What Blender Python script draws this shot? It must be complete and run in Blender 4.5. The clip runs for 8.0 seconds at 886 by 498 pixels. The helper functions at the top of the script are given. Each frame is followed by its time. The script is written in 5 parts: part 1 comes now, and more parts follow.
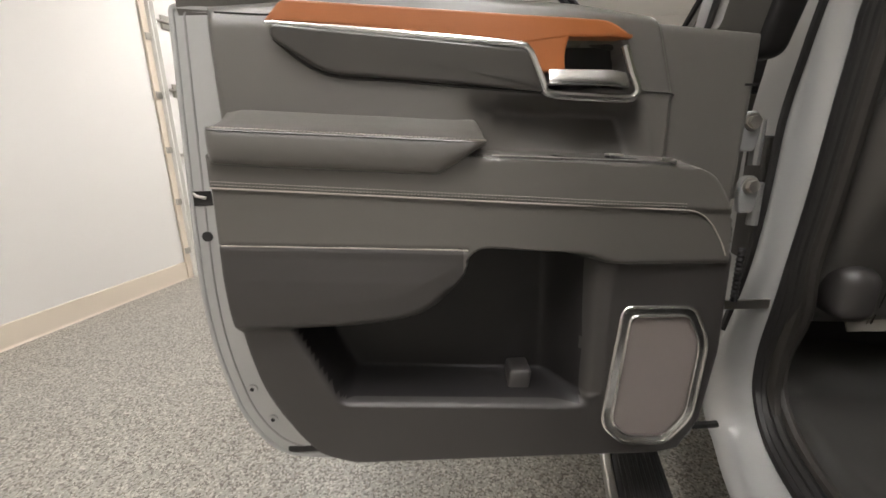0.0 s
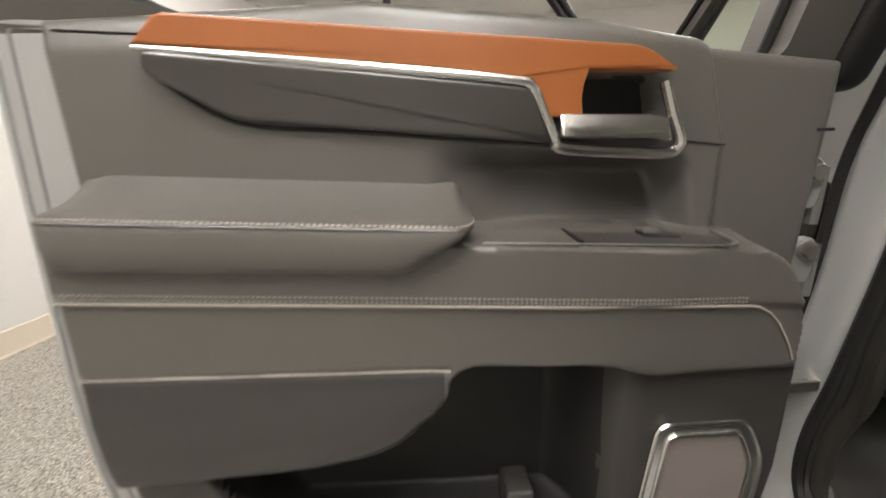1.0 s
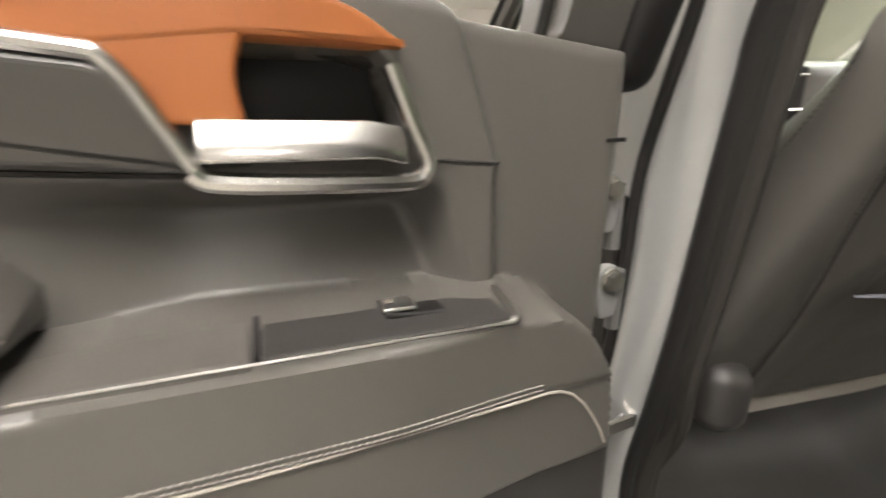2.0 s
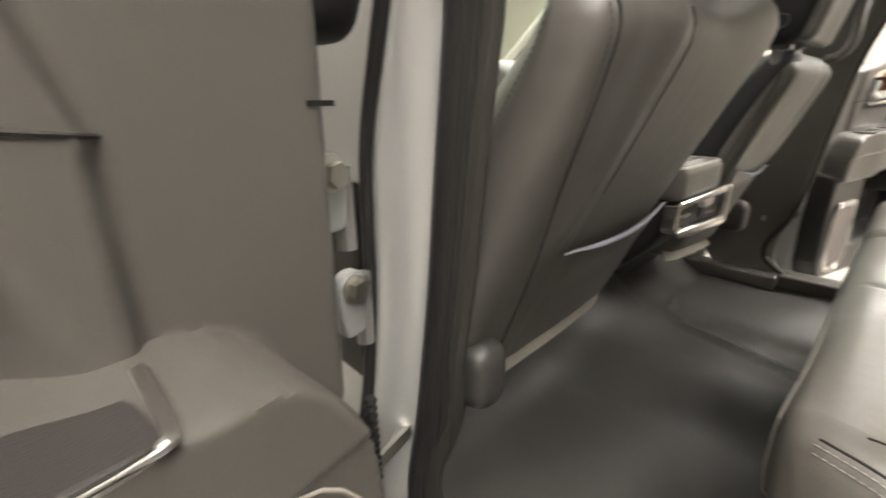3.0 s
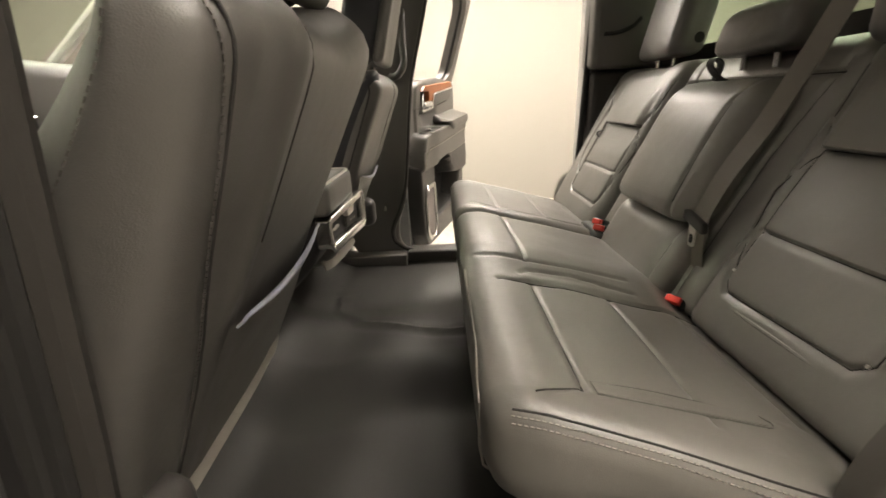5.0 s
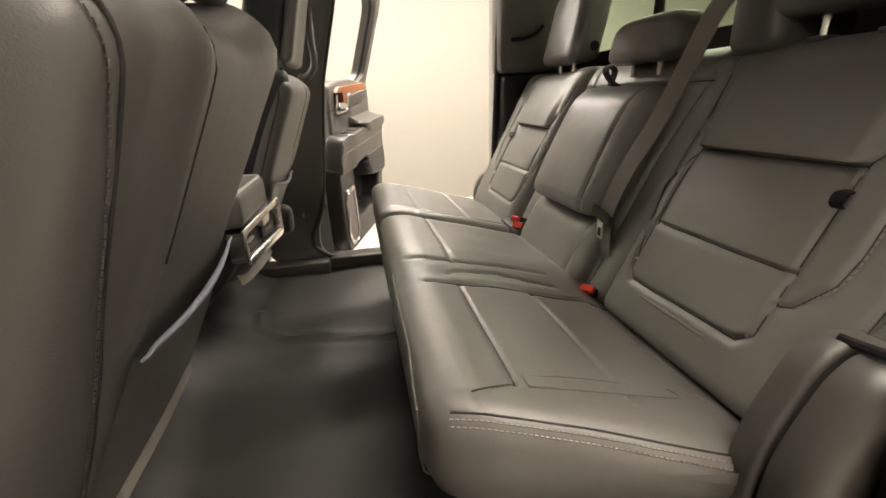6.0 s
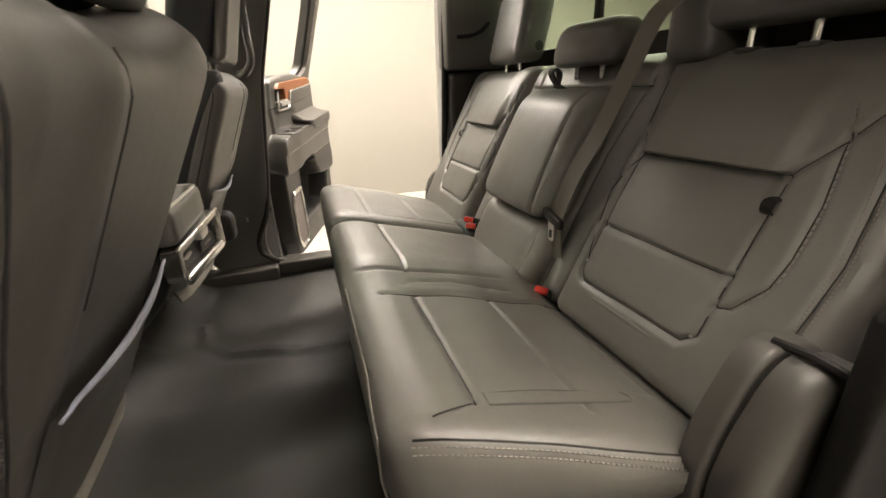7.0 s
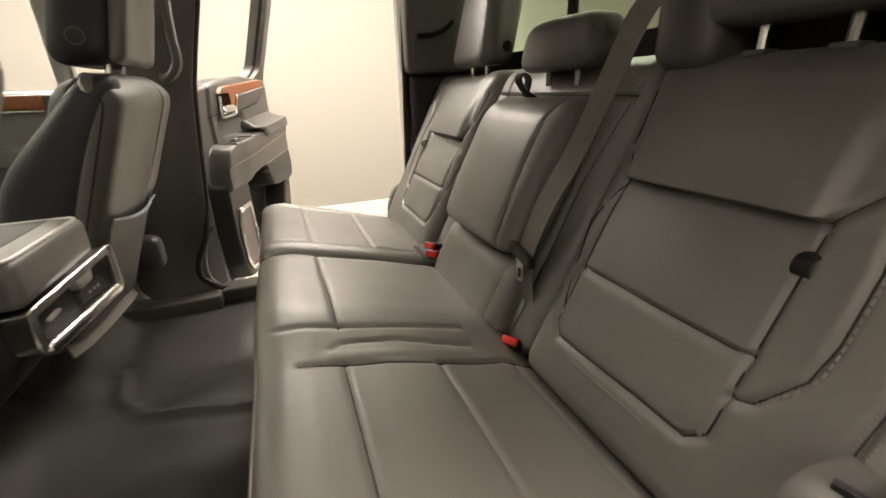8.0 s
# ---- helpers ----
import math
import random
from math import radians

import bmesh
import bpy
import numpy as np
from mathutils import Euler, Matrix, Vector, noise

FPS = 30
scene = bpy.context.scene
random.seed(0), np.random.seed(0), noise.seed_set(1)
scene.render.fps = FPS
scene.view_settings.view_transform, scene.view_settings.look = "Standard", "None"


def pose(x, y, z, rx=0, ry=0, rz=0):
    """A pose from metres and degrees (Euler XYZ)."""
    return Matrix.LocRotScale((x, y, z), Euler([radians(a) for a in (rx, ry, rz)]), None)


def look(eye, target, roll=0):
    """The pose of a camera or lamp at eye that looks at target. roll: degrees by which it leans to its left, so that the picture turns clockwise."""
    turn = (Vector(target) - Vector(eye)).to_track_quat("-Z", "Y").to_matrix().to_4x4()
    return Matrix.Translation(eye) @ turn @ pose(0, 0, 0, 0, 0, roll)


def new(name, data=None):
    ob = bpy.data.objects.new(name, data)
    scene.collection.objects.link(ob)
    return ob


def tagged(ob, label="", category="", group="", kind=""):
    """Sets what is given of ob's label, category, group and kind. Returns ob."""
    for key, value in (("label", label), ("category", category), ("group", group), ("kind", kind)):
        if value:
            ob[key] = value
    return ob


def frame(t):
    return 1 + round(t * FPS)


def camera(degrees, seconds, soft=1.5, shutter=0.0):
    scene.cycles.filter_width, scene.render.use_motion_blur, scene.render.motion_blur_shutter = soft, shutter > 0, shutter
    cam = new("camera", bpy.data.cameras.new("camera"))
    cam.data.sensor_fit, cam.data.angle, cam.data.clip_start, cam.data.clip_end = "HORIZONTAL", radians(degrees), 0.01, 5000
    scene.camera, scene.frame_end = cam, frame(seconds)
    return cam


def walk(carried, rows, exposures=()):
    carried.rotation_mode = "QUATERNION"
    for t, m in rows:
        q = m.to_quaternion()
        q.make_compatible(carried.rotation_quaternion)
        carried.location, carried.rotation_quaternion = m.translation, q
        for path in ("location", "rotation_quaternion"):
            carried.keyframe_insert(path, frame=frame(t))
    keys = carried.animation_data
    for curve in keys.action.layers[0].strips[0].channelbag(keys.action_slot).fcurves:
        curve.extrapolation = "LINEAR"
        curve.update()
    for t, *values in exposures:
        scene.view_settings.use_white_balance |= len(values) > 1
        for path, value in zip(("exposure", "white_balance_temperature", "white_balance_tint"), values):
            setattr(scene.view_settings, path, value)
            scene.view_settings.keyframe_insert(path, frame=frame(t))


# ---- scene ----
cam = camera(93.3, 8.0, shutter=0.4)
PATH = [
    (0, (-1.389, -1.037, 1.130), (-1.861, 0.838, 0.618), -1.3),
    (0.5, (-1.411, -0.923, 1.173), (-1.863, 0.948, 0.630), -1.5),
    (1, (-1.437, -0.795, 1.228), (-1.799, 1.090, 0.664), -1.7),
    (1.2, (-1.415, -0.733, 1.249), (-1.730, 1.155, 0.672), -1.9),
    (2.3, (-1.255, -0.507, 1.222), (-0.677, 1.308, 0.611), -1.4),
    (2.5, (-1.245, -0.481, 1.213), (-0.452, 1.247, 0.592), -1.6),
    (3, (-1.196, -0.437, 1.205), (0.073, 0.969, 0.564), -1.1),
    (3.5, (-1.171, -0.430, 1.196), (0.439, 0.580, 0.575), -1.9),
    (4, (-1.139, -0.418, 1.193), (0.662, 0.182, 0.565), -2.3),
    (4.5, (-1.116, -0.392, 1.216), (0.758, -0.118, 0.573), -2.6),
    (5, (-1.102, -0.370, 1.229), (0.785, -0.363, 0.566), -2.5),
    (6.3, (-1.089, -0.362, 1.240), (0.736, -0.798, 0.546), -2.3),
    (6.5, (-1.083, -0.358, 1.247), (0.722, -0.843, 0.534), -2.3),
    (7, (-1.069, -0.372, 1.263), (0.710, -0.935, 0.543), -2.2),
    (7.5, (-0.999, -0.425, 1.273), (0.763, -1.041, 0.553), -2.2),
    (8, (-0.908, -0.497, 1.275), (0.842, -1.146, 0.556), -2.1),
]
walk(cam, [(t, look(eye, target, roll)) for t, eye, target, roll in PATH],
     exposures=[(0, -0.38, 6300, 12), (0.5, -0.32, 6350, 12), (1.0, -0.18, 6450, 12), (1.2, -0.02, 6500, 12), (2.3, 0.45, 6500, 11), (2.5, 0.48, 6500, 11), (3.0, 0.42, 6600, 11), (3.5, 0.26, 6800, 11), (4.0, 0.22, 6950, 12), (5.0, 0.05, 7100, 12), (6.5, 0.05, 7100, 12), (8.0, 0.0, 7100, 12)])

# the camera above, then world, lights, materials, structure, things

# ---------------------------------------------------------------- light
world = bpy.data.worlds.new("world")
scene.world = world
world.use_nodes = True
world.node_tree.nodes["Background"].inputs[0].default_value = (0.9, 0.93, 1.0, 1)
world.node_tree.nodes["Background"].inputs[1].default_value = 0.05


# ---------------------------------------------------------------- materials
def material(name, base, rough=0.6, metal=0.0, bump=0.0, scale=400.0, vary=0.12, stain=3.0, spec=0.5, coat=0.0, kind="noise", soft=0.0):
    """A surface with fine grain in the relief and slow variation in colour and gloss."""
    m = bpy.data.materials.new(name)
    m.use_nodes = True
    n, l = m.node_tree.nodes, m.node_tree.links
    b = n["Principled BSDF"]
    b.inputs["Roughness"].default_value = rough
    b.inputs["Metallic"].default_value = metal
    b.inputs["Specular IOR Level"].default_value = spec
    b.inputs["Coat Weight"].default_value = coat
    co = n.new("ShaderNodeTexCoord")
    big = n.new("ShaderNodeTexNoise")
    big.inputs["Scale"].default_value = stain
    big.inputs["Detail"].default_value = 6
    l.new(co.outputs["Object"], big.inputs["Vector"])
    mix = n.new("ShaderNodeMix")
    mix.data_type = "RGBA"
    mix.inputs[6].default_value = (*[c * (1 - vary) for c in base], 1)
    mix.inputs[7].default_value = (*[min(1, c * (1 + vary)) for c in base], 1)
    l.new(big.outputs["Fac"], mix.inputs["Factor"])
    l.new(mix.outputs[2], b.inputs["Base Color"])
    ramp = n.new("ShaderNodeMapRange")
    ramp.inputs["To Min"].default_value = max(0.02, rough * 0.86)
    ramp.inputs["To Max"].default_value = min(1, rough * 1.14)
    l.new(big.outputs["Fac"], ramp.inputs["Value"])
    l.new(ramp.outputs["Result"], b.inputs["Roughness"])
    if bump:
        fine = n.new("ShaderNodeTexVoronoi" if kind == "cells" else "ShaderNodeTexNoise")
        fine.inputs["Scale"].default_value = scale
        l.new(co.outputs["Object"], fine.inputs["Vector"])
        bp = n.new("ShaderNodeBump")
        bp.inputs["Strength"].default_value = bump
        bp.inputs["Distance"].default_value = 0.001
        l.new(fine.outputs[0], bp.inputs["Height"])
        l.new(bp.outputs["Normal"], b.inputs["Normal"])
        if soft:
            slow = n.new("ShaderNodeTexNoise")
            slow.inputs["Scale"].default_value = 22.0
            slow.inputs["Detail"].default_value = 3
            l.new(co.outputs["Object"], slow.inputs["Vector"])
            wave = n.new("ShaderNodeBump")
            wave.inputs["Strength"].default_value = soft
            wave.inputs["Distance"].default_value = 0.004
            l.new(slow.outputs[0], wave.inputs["Height"])
            l.new(wave.outputs["Normal"], bp.inputs["Normal"])
    return m


LEATHER = material("seat_leather", (0.142, 0.134, 0.120), 0.42, bump=0.14, scale=700, kind="cells", vary=0.12, spec=0.9, soft=0.3)
BOLSTER = material("black_seat_leather", (0.017, 0.017, 0.020), 0.5, bump=0.14, scale=700, kind="cells", vary=0.12, spec=0.4, soft=0.3)
LEATHER_DARK = material("seat_back_vinyl", (0.080, 0.074, 0.067), 0.42, bump=0.15, scale=700, kind="cells", vary=0.10, spec=0.8, soft=0.3)
SEAM = material("seam_shadow_thread", (0.022, 0.02, 0.018), 0.8)
SEAT_THREAD = material("seat_back_thread", (0.085, 0.078, 0.070), 0.7)
THREAD = material("grey_thread", (0.24, 0.222, 0.20), 0.7)
PIPING = material("pale_piping", (0.36, 0.33, 0.29), 0.5)
TRIM = material("door_vinyl", (0.082, 0.076, 0.068), 0.42, bump=0.12, scale=900, kind="cells", vary=0.10, spec=0.75, soft=0.15)
TRIM_LOW = material("door_plastic", (0.034, 0.031, 0.029), 0.46, bump=0.2, scale=800, kind="cells", vary=0.10, spec=0.55)
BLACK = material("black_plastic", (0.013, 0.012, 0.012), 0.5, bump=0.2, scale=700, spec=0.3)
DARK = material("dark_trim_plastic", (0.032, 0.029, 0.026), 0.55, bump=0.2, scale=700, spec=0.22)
WOOD = material("copper_brown_veneer", (0.27, 0.084, 0.021), 0.42, bump=0.1, scale=300, vary=0.12, stain=14)
CHROME = material("satin_chrome", (0.64, 0.63, 0.61), 0.24, 1.0, vary=0.03)
ALU = material("satin_aluminium", (0.62, 0.60, 0.57), 0.34, 1.0, vary=0.04)
STEEL = material("zinc_steel", (0.5, 0.48, 0.44), 0.38, 1.0, bump=0.2, scale=200)
PAINT = material("silver_paint", (0.37, 0.37, 0.362), 0.34, 0.35, bump=0.06, scale=1500, vary=0.03, coat=0.35)
RUBBER = material("door_rubber", (0.019, 0.018, 0.017), 0.58, bump=0.15, scale=500, spec=0.22)
FLOOR_VINYL = material("cab_floor_vinyl", (0.035, 0.0335, 0.0305), 0.50, bump=0.4, scale=900, vary=0.16, stain=5, spec=0.4)
GRILLE = material("speaker_cloth", (0.20, 0.172, 0.16), 0.85, bump=0.6, scale=1500, kind="cells")
BELT = material("belt_webbing", (0.15, 0.136, 0.118), 0.7, bump=0.5, scale=900)
RED = material("red_plastic", (0.75, 0.035, 0.02), 0.4, vary=0.05)
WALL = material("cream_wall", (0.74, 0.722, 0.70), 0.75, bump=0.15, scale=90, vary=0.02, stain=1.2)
# Same cream wall, base darkened to offset the strong lamps beside it.
WALL_EAST = material("wall_dimmed_for_lamps", (0.255, 0.237, 0.211), 0.75, bump=0.15, scale=90, vary=0.02, stain=1.2)
BASE = material("vinyl_base", (0.70, 0.62, 0.52), 0.5, vary=0.04)
CEIL = material("ceiling_white", (0.8, 0.79, 0.76), 0.85, vary=0.03)
# Pale blue tone puts the cool highlight into the pocket lip's colour.
LIP = material("lip_vinyl_blue_lit", (0.30, 0.31, 0.37), 0.35, vary=0.05)
HEM = material("hem_plastic", (0.17, 0.155, 0.135), 0.5, vary=0.08)
INSERT = material("dark_gloss_vinyl", (0.050, 0.046, 0.042), 0.36, bump=0.05, scale=900, vary=0.06, spec=0.8)
HINGE = material("grey_hinge_steel", (0.26, 0.255, 0.25), 0.42, 0.6, bump=0.2, scale=200)
HEADLINER = material("headliner_cloth", (0.33, 0.30, 0.26), 0.95, bump=0.4, scale=700)


def flake_floor():
    """Grey epoxy floor with scattered paint flakes."""
    m = bpy.data.materials.new("flake_floor")
    m.use_nodes = True
    n, l = m.node_tree.nodes, m.node_tree.links
    b = n["Principled BSDF"]
    b.inputs["Roughness"].default_value = 0.42
    co = n.new("ShaderNodeTexCoord")
    v = n.new("ShaderNodeTexVoronoi")
    v.inputs["Scale"].default_value = 150
    l.new(co.outputs["Object"], v.inputs["Vector"])
    r = n.new("ShaderNodeValToRGB")
    r.color_ramp.interpolation = "CONSTANT"
    e = r.color_ramp.elements
    e[0].position, e[0].color = 0.0, (0.17, 0.155, 0.135, 1)
    e[1].position, e[1].color = 0.2, (0.33, 0.315, 0.285, 1)
    for p, c in ((0.55, (0.41, 0.39, 0.35, 1)), (0.8, (0.55, 0.525, 0.475, 1)), (0.94, (0.24, 0.21, 0.175, 1))):
        x = e.new(p)
        x.color = c
    sep = n.new("ShaderNodeSeparateColor")
    l.new(v.outputs["Color"], sep.inputs[0])
    l.new(sep.outputs[0], r.inputs["Fac"])
    big = n.new("ShaderNodeTexNoise")
    big.inputs["Scale"].default_value = 0.8
    l.new(co.outputs["Object"], big.inputs["Vector"])
    mr = n.new("ShaderNodeMapRange")
    mr.inputs["To Min"].default_value, mr.inputs["To Max"].default_value = 0.9, 1.1
    l.new(big.outputs["Fac"], mr.inputs["Value"])
    mul = n.new("ShaderNodeVectorMath")
    mul.operation = "SCALE"
    l.new(r.outputs["Color"], mul.inputs[0])
    l.new(mr.outputs["Result"], mul.inputs["Scale"])
    l.new(mul.outputs[0], b.inputs["Base Color"])
    bp = n.new("ShaderNodeBump")
    bp.inputs["Strength"].default_value = 0.2
    bp.inputs["Distance"].default_value = 0.0006
    l.new(v.outputs["Distance"], bp.inputs["Height"])
    l.new(bp.outputs["Normal"], b.inputs["Normal"])
    return m


def tinted(name, colour):
    m = bpy.data.materials.new(name)
    m.use_nodes = True
    b = m.node_tree.nodes["Principled BSDF"]
    b.inputs["Base Color"].default_value = (*colour, 1)
    b.inputs["Roughness"].default_value = 0.0
    b.inputs["IOR"].default_value = 1.05
    b.inputs["Transmission Weight"].default_value = 1.0
    return m


FLAKE = flake_floor()
GLASS = tinted("green_tinted_glass", (0.72, 0.90, 0.70))
MIRROR = material("mirror_glass", (0.62, 0.70, 0.63), 0.03, 1.0, vary=0.0)
LAMP = bpy.data.materials.new("lamp_diffuser")
LAMP.use_nodes = True
LAMP.node_tree.nodes["Principled BSDF"].inputs["Emission Color"].default_value = (1.0, 0.955, 0.885, 1)
LAMP.node_tree.nodes["Principled BSDF"].inputs["Emission Strength"].default_value = 52.0
DOME = LAMP.copy()
DOME.name = "dome_lens"
DOME.node_tree.nodes["Principled BSDF"].inputs["Emission Strength"].default_value = 6.0


# ---------------------------------------------------------------- tools
def thing(name, label, category, group="", at=None):
    ob = new(name)
    ob.empty_display_size = 0.1
    if at is not None:
        ob.matrix_world = at
    return tagged(ob, label, category, group)


def link(name, bm, mat, parent=None, label="", smooth=True, flip=False, auto=35):
    """Links a bmesh as one mesh object; flip mirrors it across its local y."""
    if flip:
        for v in bm.verts:
            v.co.y = -v.co.y
    bmesh.ops.recalc_face_normals(bm, faces=bm.faces)
    me = bpy.data.meshes.new(name)
    bm.to_mesh(me)
    bm.free()
    me.materials.append(mat)
    if smooth:
        me.shade_smooth()
        me.set_sharp_from_angle(angle=radians(auto))
    ob = new(name, me)
    if parent is not None:
        ob.parent = parent
    if label:
        tagged(ob, label)
    return ob


def part(name, bm, mat, parent, label="", **kw):
    return link(name, bm, mat, parent, label, **kw)


def spread(h, r, n):
    """Stations along one side of a rounded box: close together in the round edges."""
    r = min(r, h * 0.999)
    inner = [-(h - r) + 2 * (h - r) * i / n for i in range(n + 1)]
    side = [0.35, 0.68, 0.9, 1.0]
    return [-(h - r) - r * s for s in reversed(side)] + inner + [(h - r) + r * s for s in side]


def roundbox(hx, hy, hz, r, n=(1, 1, 1), fn=None, bm=None):
    """A box of half sizes hx, hy, hz with edges rounded by r, each point passed through fn."""
    bm = bm or bmesh.new()
    r = min(r, hx * 0.98, hy * 0.98, hz * 0.98)
    X, Y, Z = spread(hx, r, n[0]), spread(hy, r, n[1]), spread(hz, r, n[2])
    made = {}

    def vert(i, j, k):
        key = (i, j, k)
        if key not in made:
            p = Vector((X[i], Y[j], Z[k]))
            q = Vector([max(-(h - r), min(h - r, c)) for c, h in zip(p, (hx, hy, hz))])
            d = p - q
            if d.length > 1e-9:
                p = q + d.normalized() * r
            made[key] = bm.verts.new(fn(p) if fn else p)
        return made[key]

    a, b, c = len(X) - 1, len(Y) - 1, len(Z) - 1
    for i in range(a):
        for j in range(b):
            for k in (0, c):
                bm.faces.new((vert(i, j, k), vert(i + 1, j, k), vert(i + 1, j + 1, k), vert(i, j + 1, k)))
    for i in range(a):
        for k in range(c):
            for j in (0, b):
                bm.faces.new((vert(i, j, k), vert(i + 1, j, k), vert(i + 1, j, k + 1), vert(i, j, k + 1)))
    for j in range(b):
        for k in range(c):
            for i in (0, a):
                bm.faces.new((vert(i, j, k), vert(i, j + 1, k), vert(i, j + 1, k + 1), vert(i, j, k + 1)))
    return bm


def rbox(x0, x1, y0, y1, z0, z1, r=0.005, n=(1, 1, 1), fn=None, bm=None):
    c = Vector(((x0 + x1) / 2, (y0 + y1) / 2, (z0 + z1) / 2))
    return roundbox(abs(x1 - x0) / 2, abs(y1 - y0) / 2, abs(z1 - z0) / 2, r, n, (lambda p: fn(p + c)) if fn else (lambda p: p + c), bm)


def block(x0, x1, y0, y1, z0, z1, bm=None):
    bm = bm or bmesh.new()
    v = [bm.verts.new((x, y, z)) for x in (x0, x1) for y in (y0, y1) for z in (z0, z1)]
    for f in ((0, 1, 3, 2), (4, 5, 7, 6), (0, 1, 5, 4), (2, 3, 7, 6), (0, 2, 6, 4), (1, 3, 7, 5)):
        bm.faces.new([v[i] for i in f])
    return bm


def fillet(pts, r=0.01, n=4):
    """A closed outline with its corners rounded; a point may carry its own radius as a third number."""
    out = []
    for i, p in enumerate(pts):
        a, b, c = Vector(pts[i - 1][:2]), Vector(p[:2]), Vector(pts[(i + 1) % len(pts)][:2])
        rr = p[2] if len(p) > 2 else r
        u, v = (a - b), (c - b)
        d = min(rr, u.length * 0.48, v.length * 0.48)
        s, e = b + u.normalized() * d, b + v.normalized() * d
        for k in range(n + 1):
            t = k / n
            out.append(tuple(s * (1 - t) ** 2 + b * 2 * t * (1 - t) + e * t * t))
    return out


def plate(pts, place, d0, d1, bevel=0.0, bm=None, seg=2):
    """An outline of (a, b) made solid from depth d0 to d1; place(a, b, d) gives the point. The edge at d1 is rounded off by bevel."""
    bm = bm or bmesh.new()
    n = len(pts)
    c = sum((Vector(p) for p in pts), Vector((0, 0))) / n
    rings = [(0.0, d0)]
    if bevel:
        s = 1 if d1 > d0 else -1
        for k in range(seg + 1):
            a = math.pi / 2 * k / seg
            rings.append((bevel * (1 - math.cos(a)), d1 - s * bevel * (1 - math.sin(a))))
        rings.append((bevel + 0.0015, d1))
    else:
        rings.append((0.0, d1))
    area = sum(pts[i - 1][0] * pts[i][1] - pts[i][0] * pts[i - 1][1] for i in range(n))
    sign = 1 if area > 0 else -1

    def inset(i, off):
        a, b, e = Vector(pts[i - 1]), Vector(pts[i]), Vector(pts[(i + 1) % n])
        t = (e - a)
        if t.length < 1e-9:
            return b
        t.normalize()
        return b + Vector((-t.y, t.x)) * off * sign

    loops = []
    for off, d in rings:
        loops.append([bm.verts.new(place(*inset(i, off), d)) for i in range(n)])
    bm.faces.new(list(reversed(loops[0])))
    for lo, hi in zip(loops, loops[1:]):
        for i in range(n):
            bm.faces.new((lo[i - 1], lo[i], hi[i], hi[i - 1]))
    bm.faces.new(loops[-1])
    bm.normal_update()
    bmesh.ops.triangulate(bm, faces=[f for f in bm.faces if len(f.verts) > 4])
    return bm


def frame_plate(outer, inner, place, d0, d1, bm=None):
    """A band between two outlines with the same number of points, made solid from d0 to d1."""
    bm = bm or bmesh.new()
    n = len(outer)
    L = [[bm.verts.new(place(*p, d)) for p in o] for o, d in ((outer, d0), (outer, d1), (inner, d1), (inner, d0))]
    for a, b in zip(L, L[1:] + L[:1]):
        for i in range(n):
            bm.faces.new((a[i - 1], a[i], b[i], b[i - 1]))
    return bm


def tube(path, r, seg=8, closed=False, bm=None, flat=1.0):
    """A round bar along a path of points; flat squeezes it across."""
    bm = bm or bmesh.new()
    P = [Vector(p) for p in path]
    rings, up = [], None
    for i, p in enumerate(P):
        a = P[i - 1] if i or closed else p
        b = P[(i + 1) % len(P)] if i < len(P) - 1 or closed else p
        t = (b - a).normalized()
        if up is None:
            up = t.orthogonal().normalized()
        up = (up - t * up.dot(t)).normalized()
        s = t.cross(up)
        rr = r[i] if isinstance(r, (list, tuple)) else r
        rings.append([bm.verts.new(p + up * rr * math.cos(2 * math.pi * k / seg) + s * rr * flat * math.sin(2 * math.pi * k / seg)) for k in range(seg)])
    for i in range(len(rings) - (0 if closed else 1)):
        a, b = rings[i], rings[(i + 1) % len(rings)]
        for k in range(seg):
            bm.faces.new((a[k - 1], a[k], b[k], b[k - 1]))
    if not closed:
        bm.faces.new(list(reversed(rings[0])))
        bm.faces.new(rings[-1])
    return bm


def smooth_path(pts, n=8):
    """A soft curve through the points."""
    P = [Vector(p) for p in pts]
    out = []
    for i in range(len(P) - 1):
        a, b, c, d = P[max(i - 1, 0)], P[i], P[i + 1], P[min(i + 2, len(P) - 1)]
        for k in range(n):
            t = k / n
            out.append(0.5 * ((2 * b) + (c - a) * t + (2 * a - 5 * b + 4 * c - d) * t * t + (3 * b - a - 3 * c + d) * t ** 3))
    return out + [P[-1]]


def stitches(path, step=0.006, size=0.0011, bm=None, long=0.62):
    """A row of thread stitches along a path."""
    bm = bm or bmesh.new()
    P = [Vector(p) for p in path]
    run, nxt = 0.0, 0.0
    for a, b in zip(P, P[1:]):
        d = (b - a).length
        if d < 1e-9:
            continue
        t = (b - a) / d
        while nxt <= run + d:
            p = a + t * (nxt - run)
            tube([p - t * step * long / 2, p + t * step * long / 2], size, 5, bm=bm)
            nxt += step
        run += d
    return bm


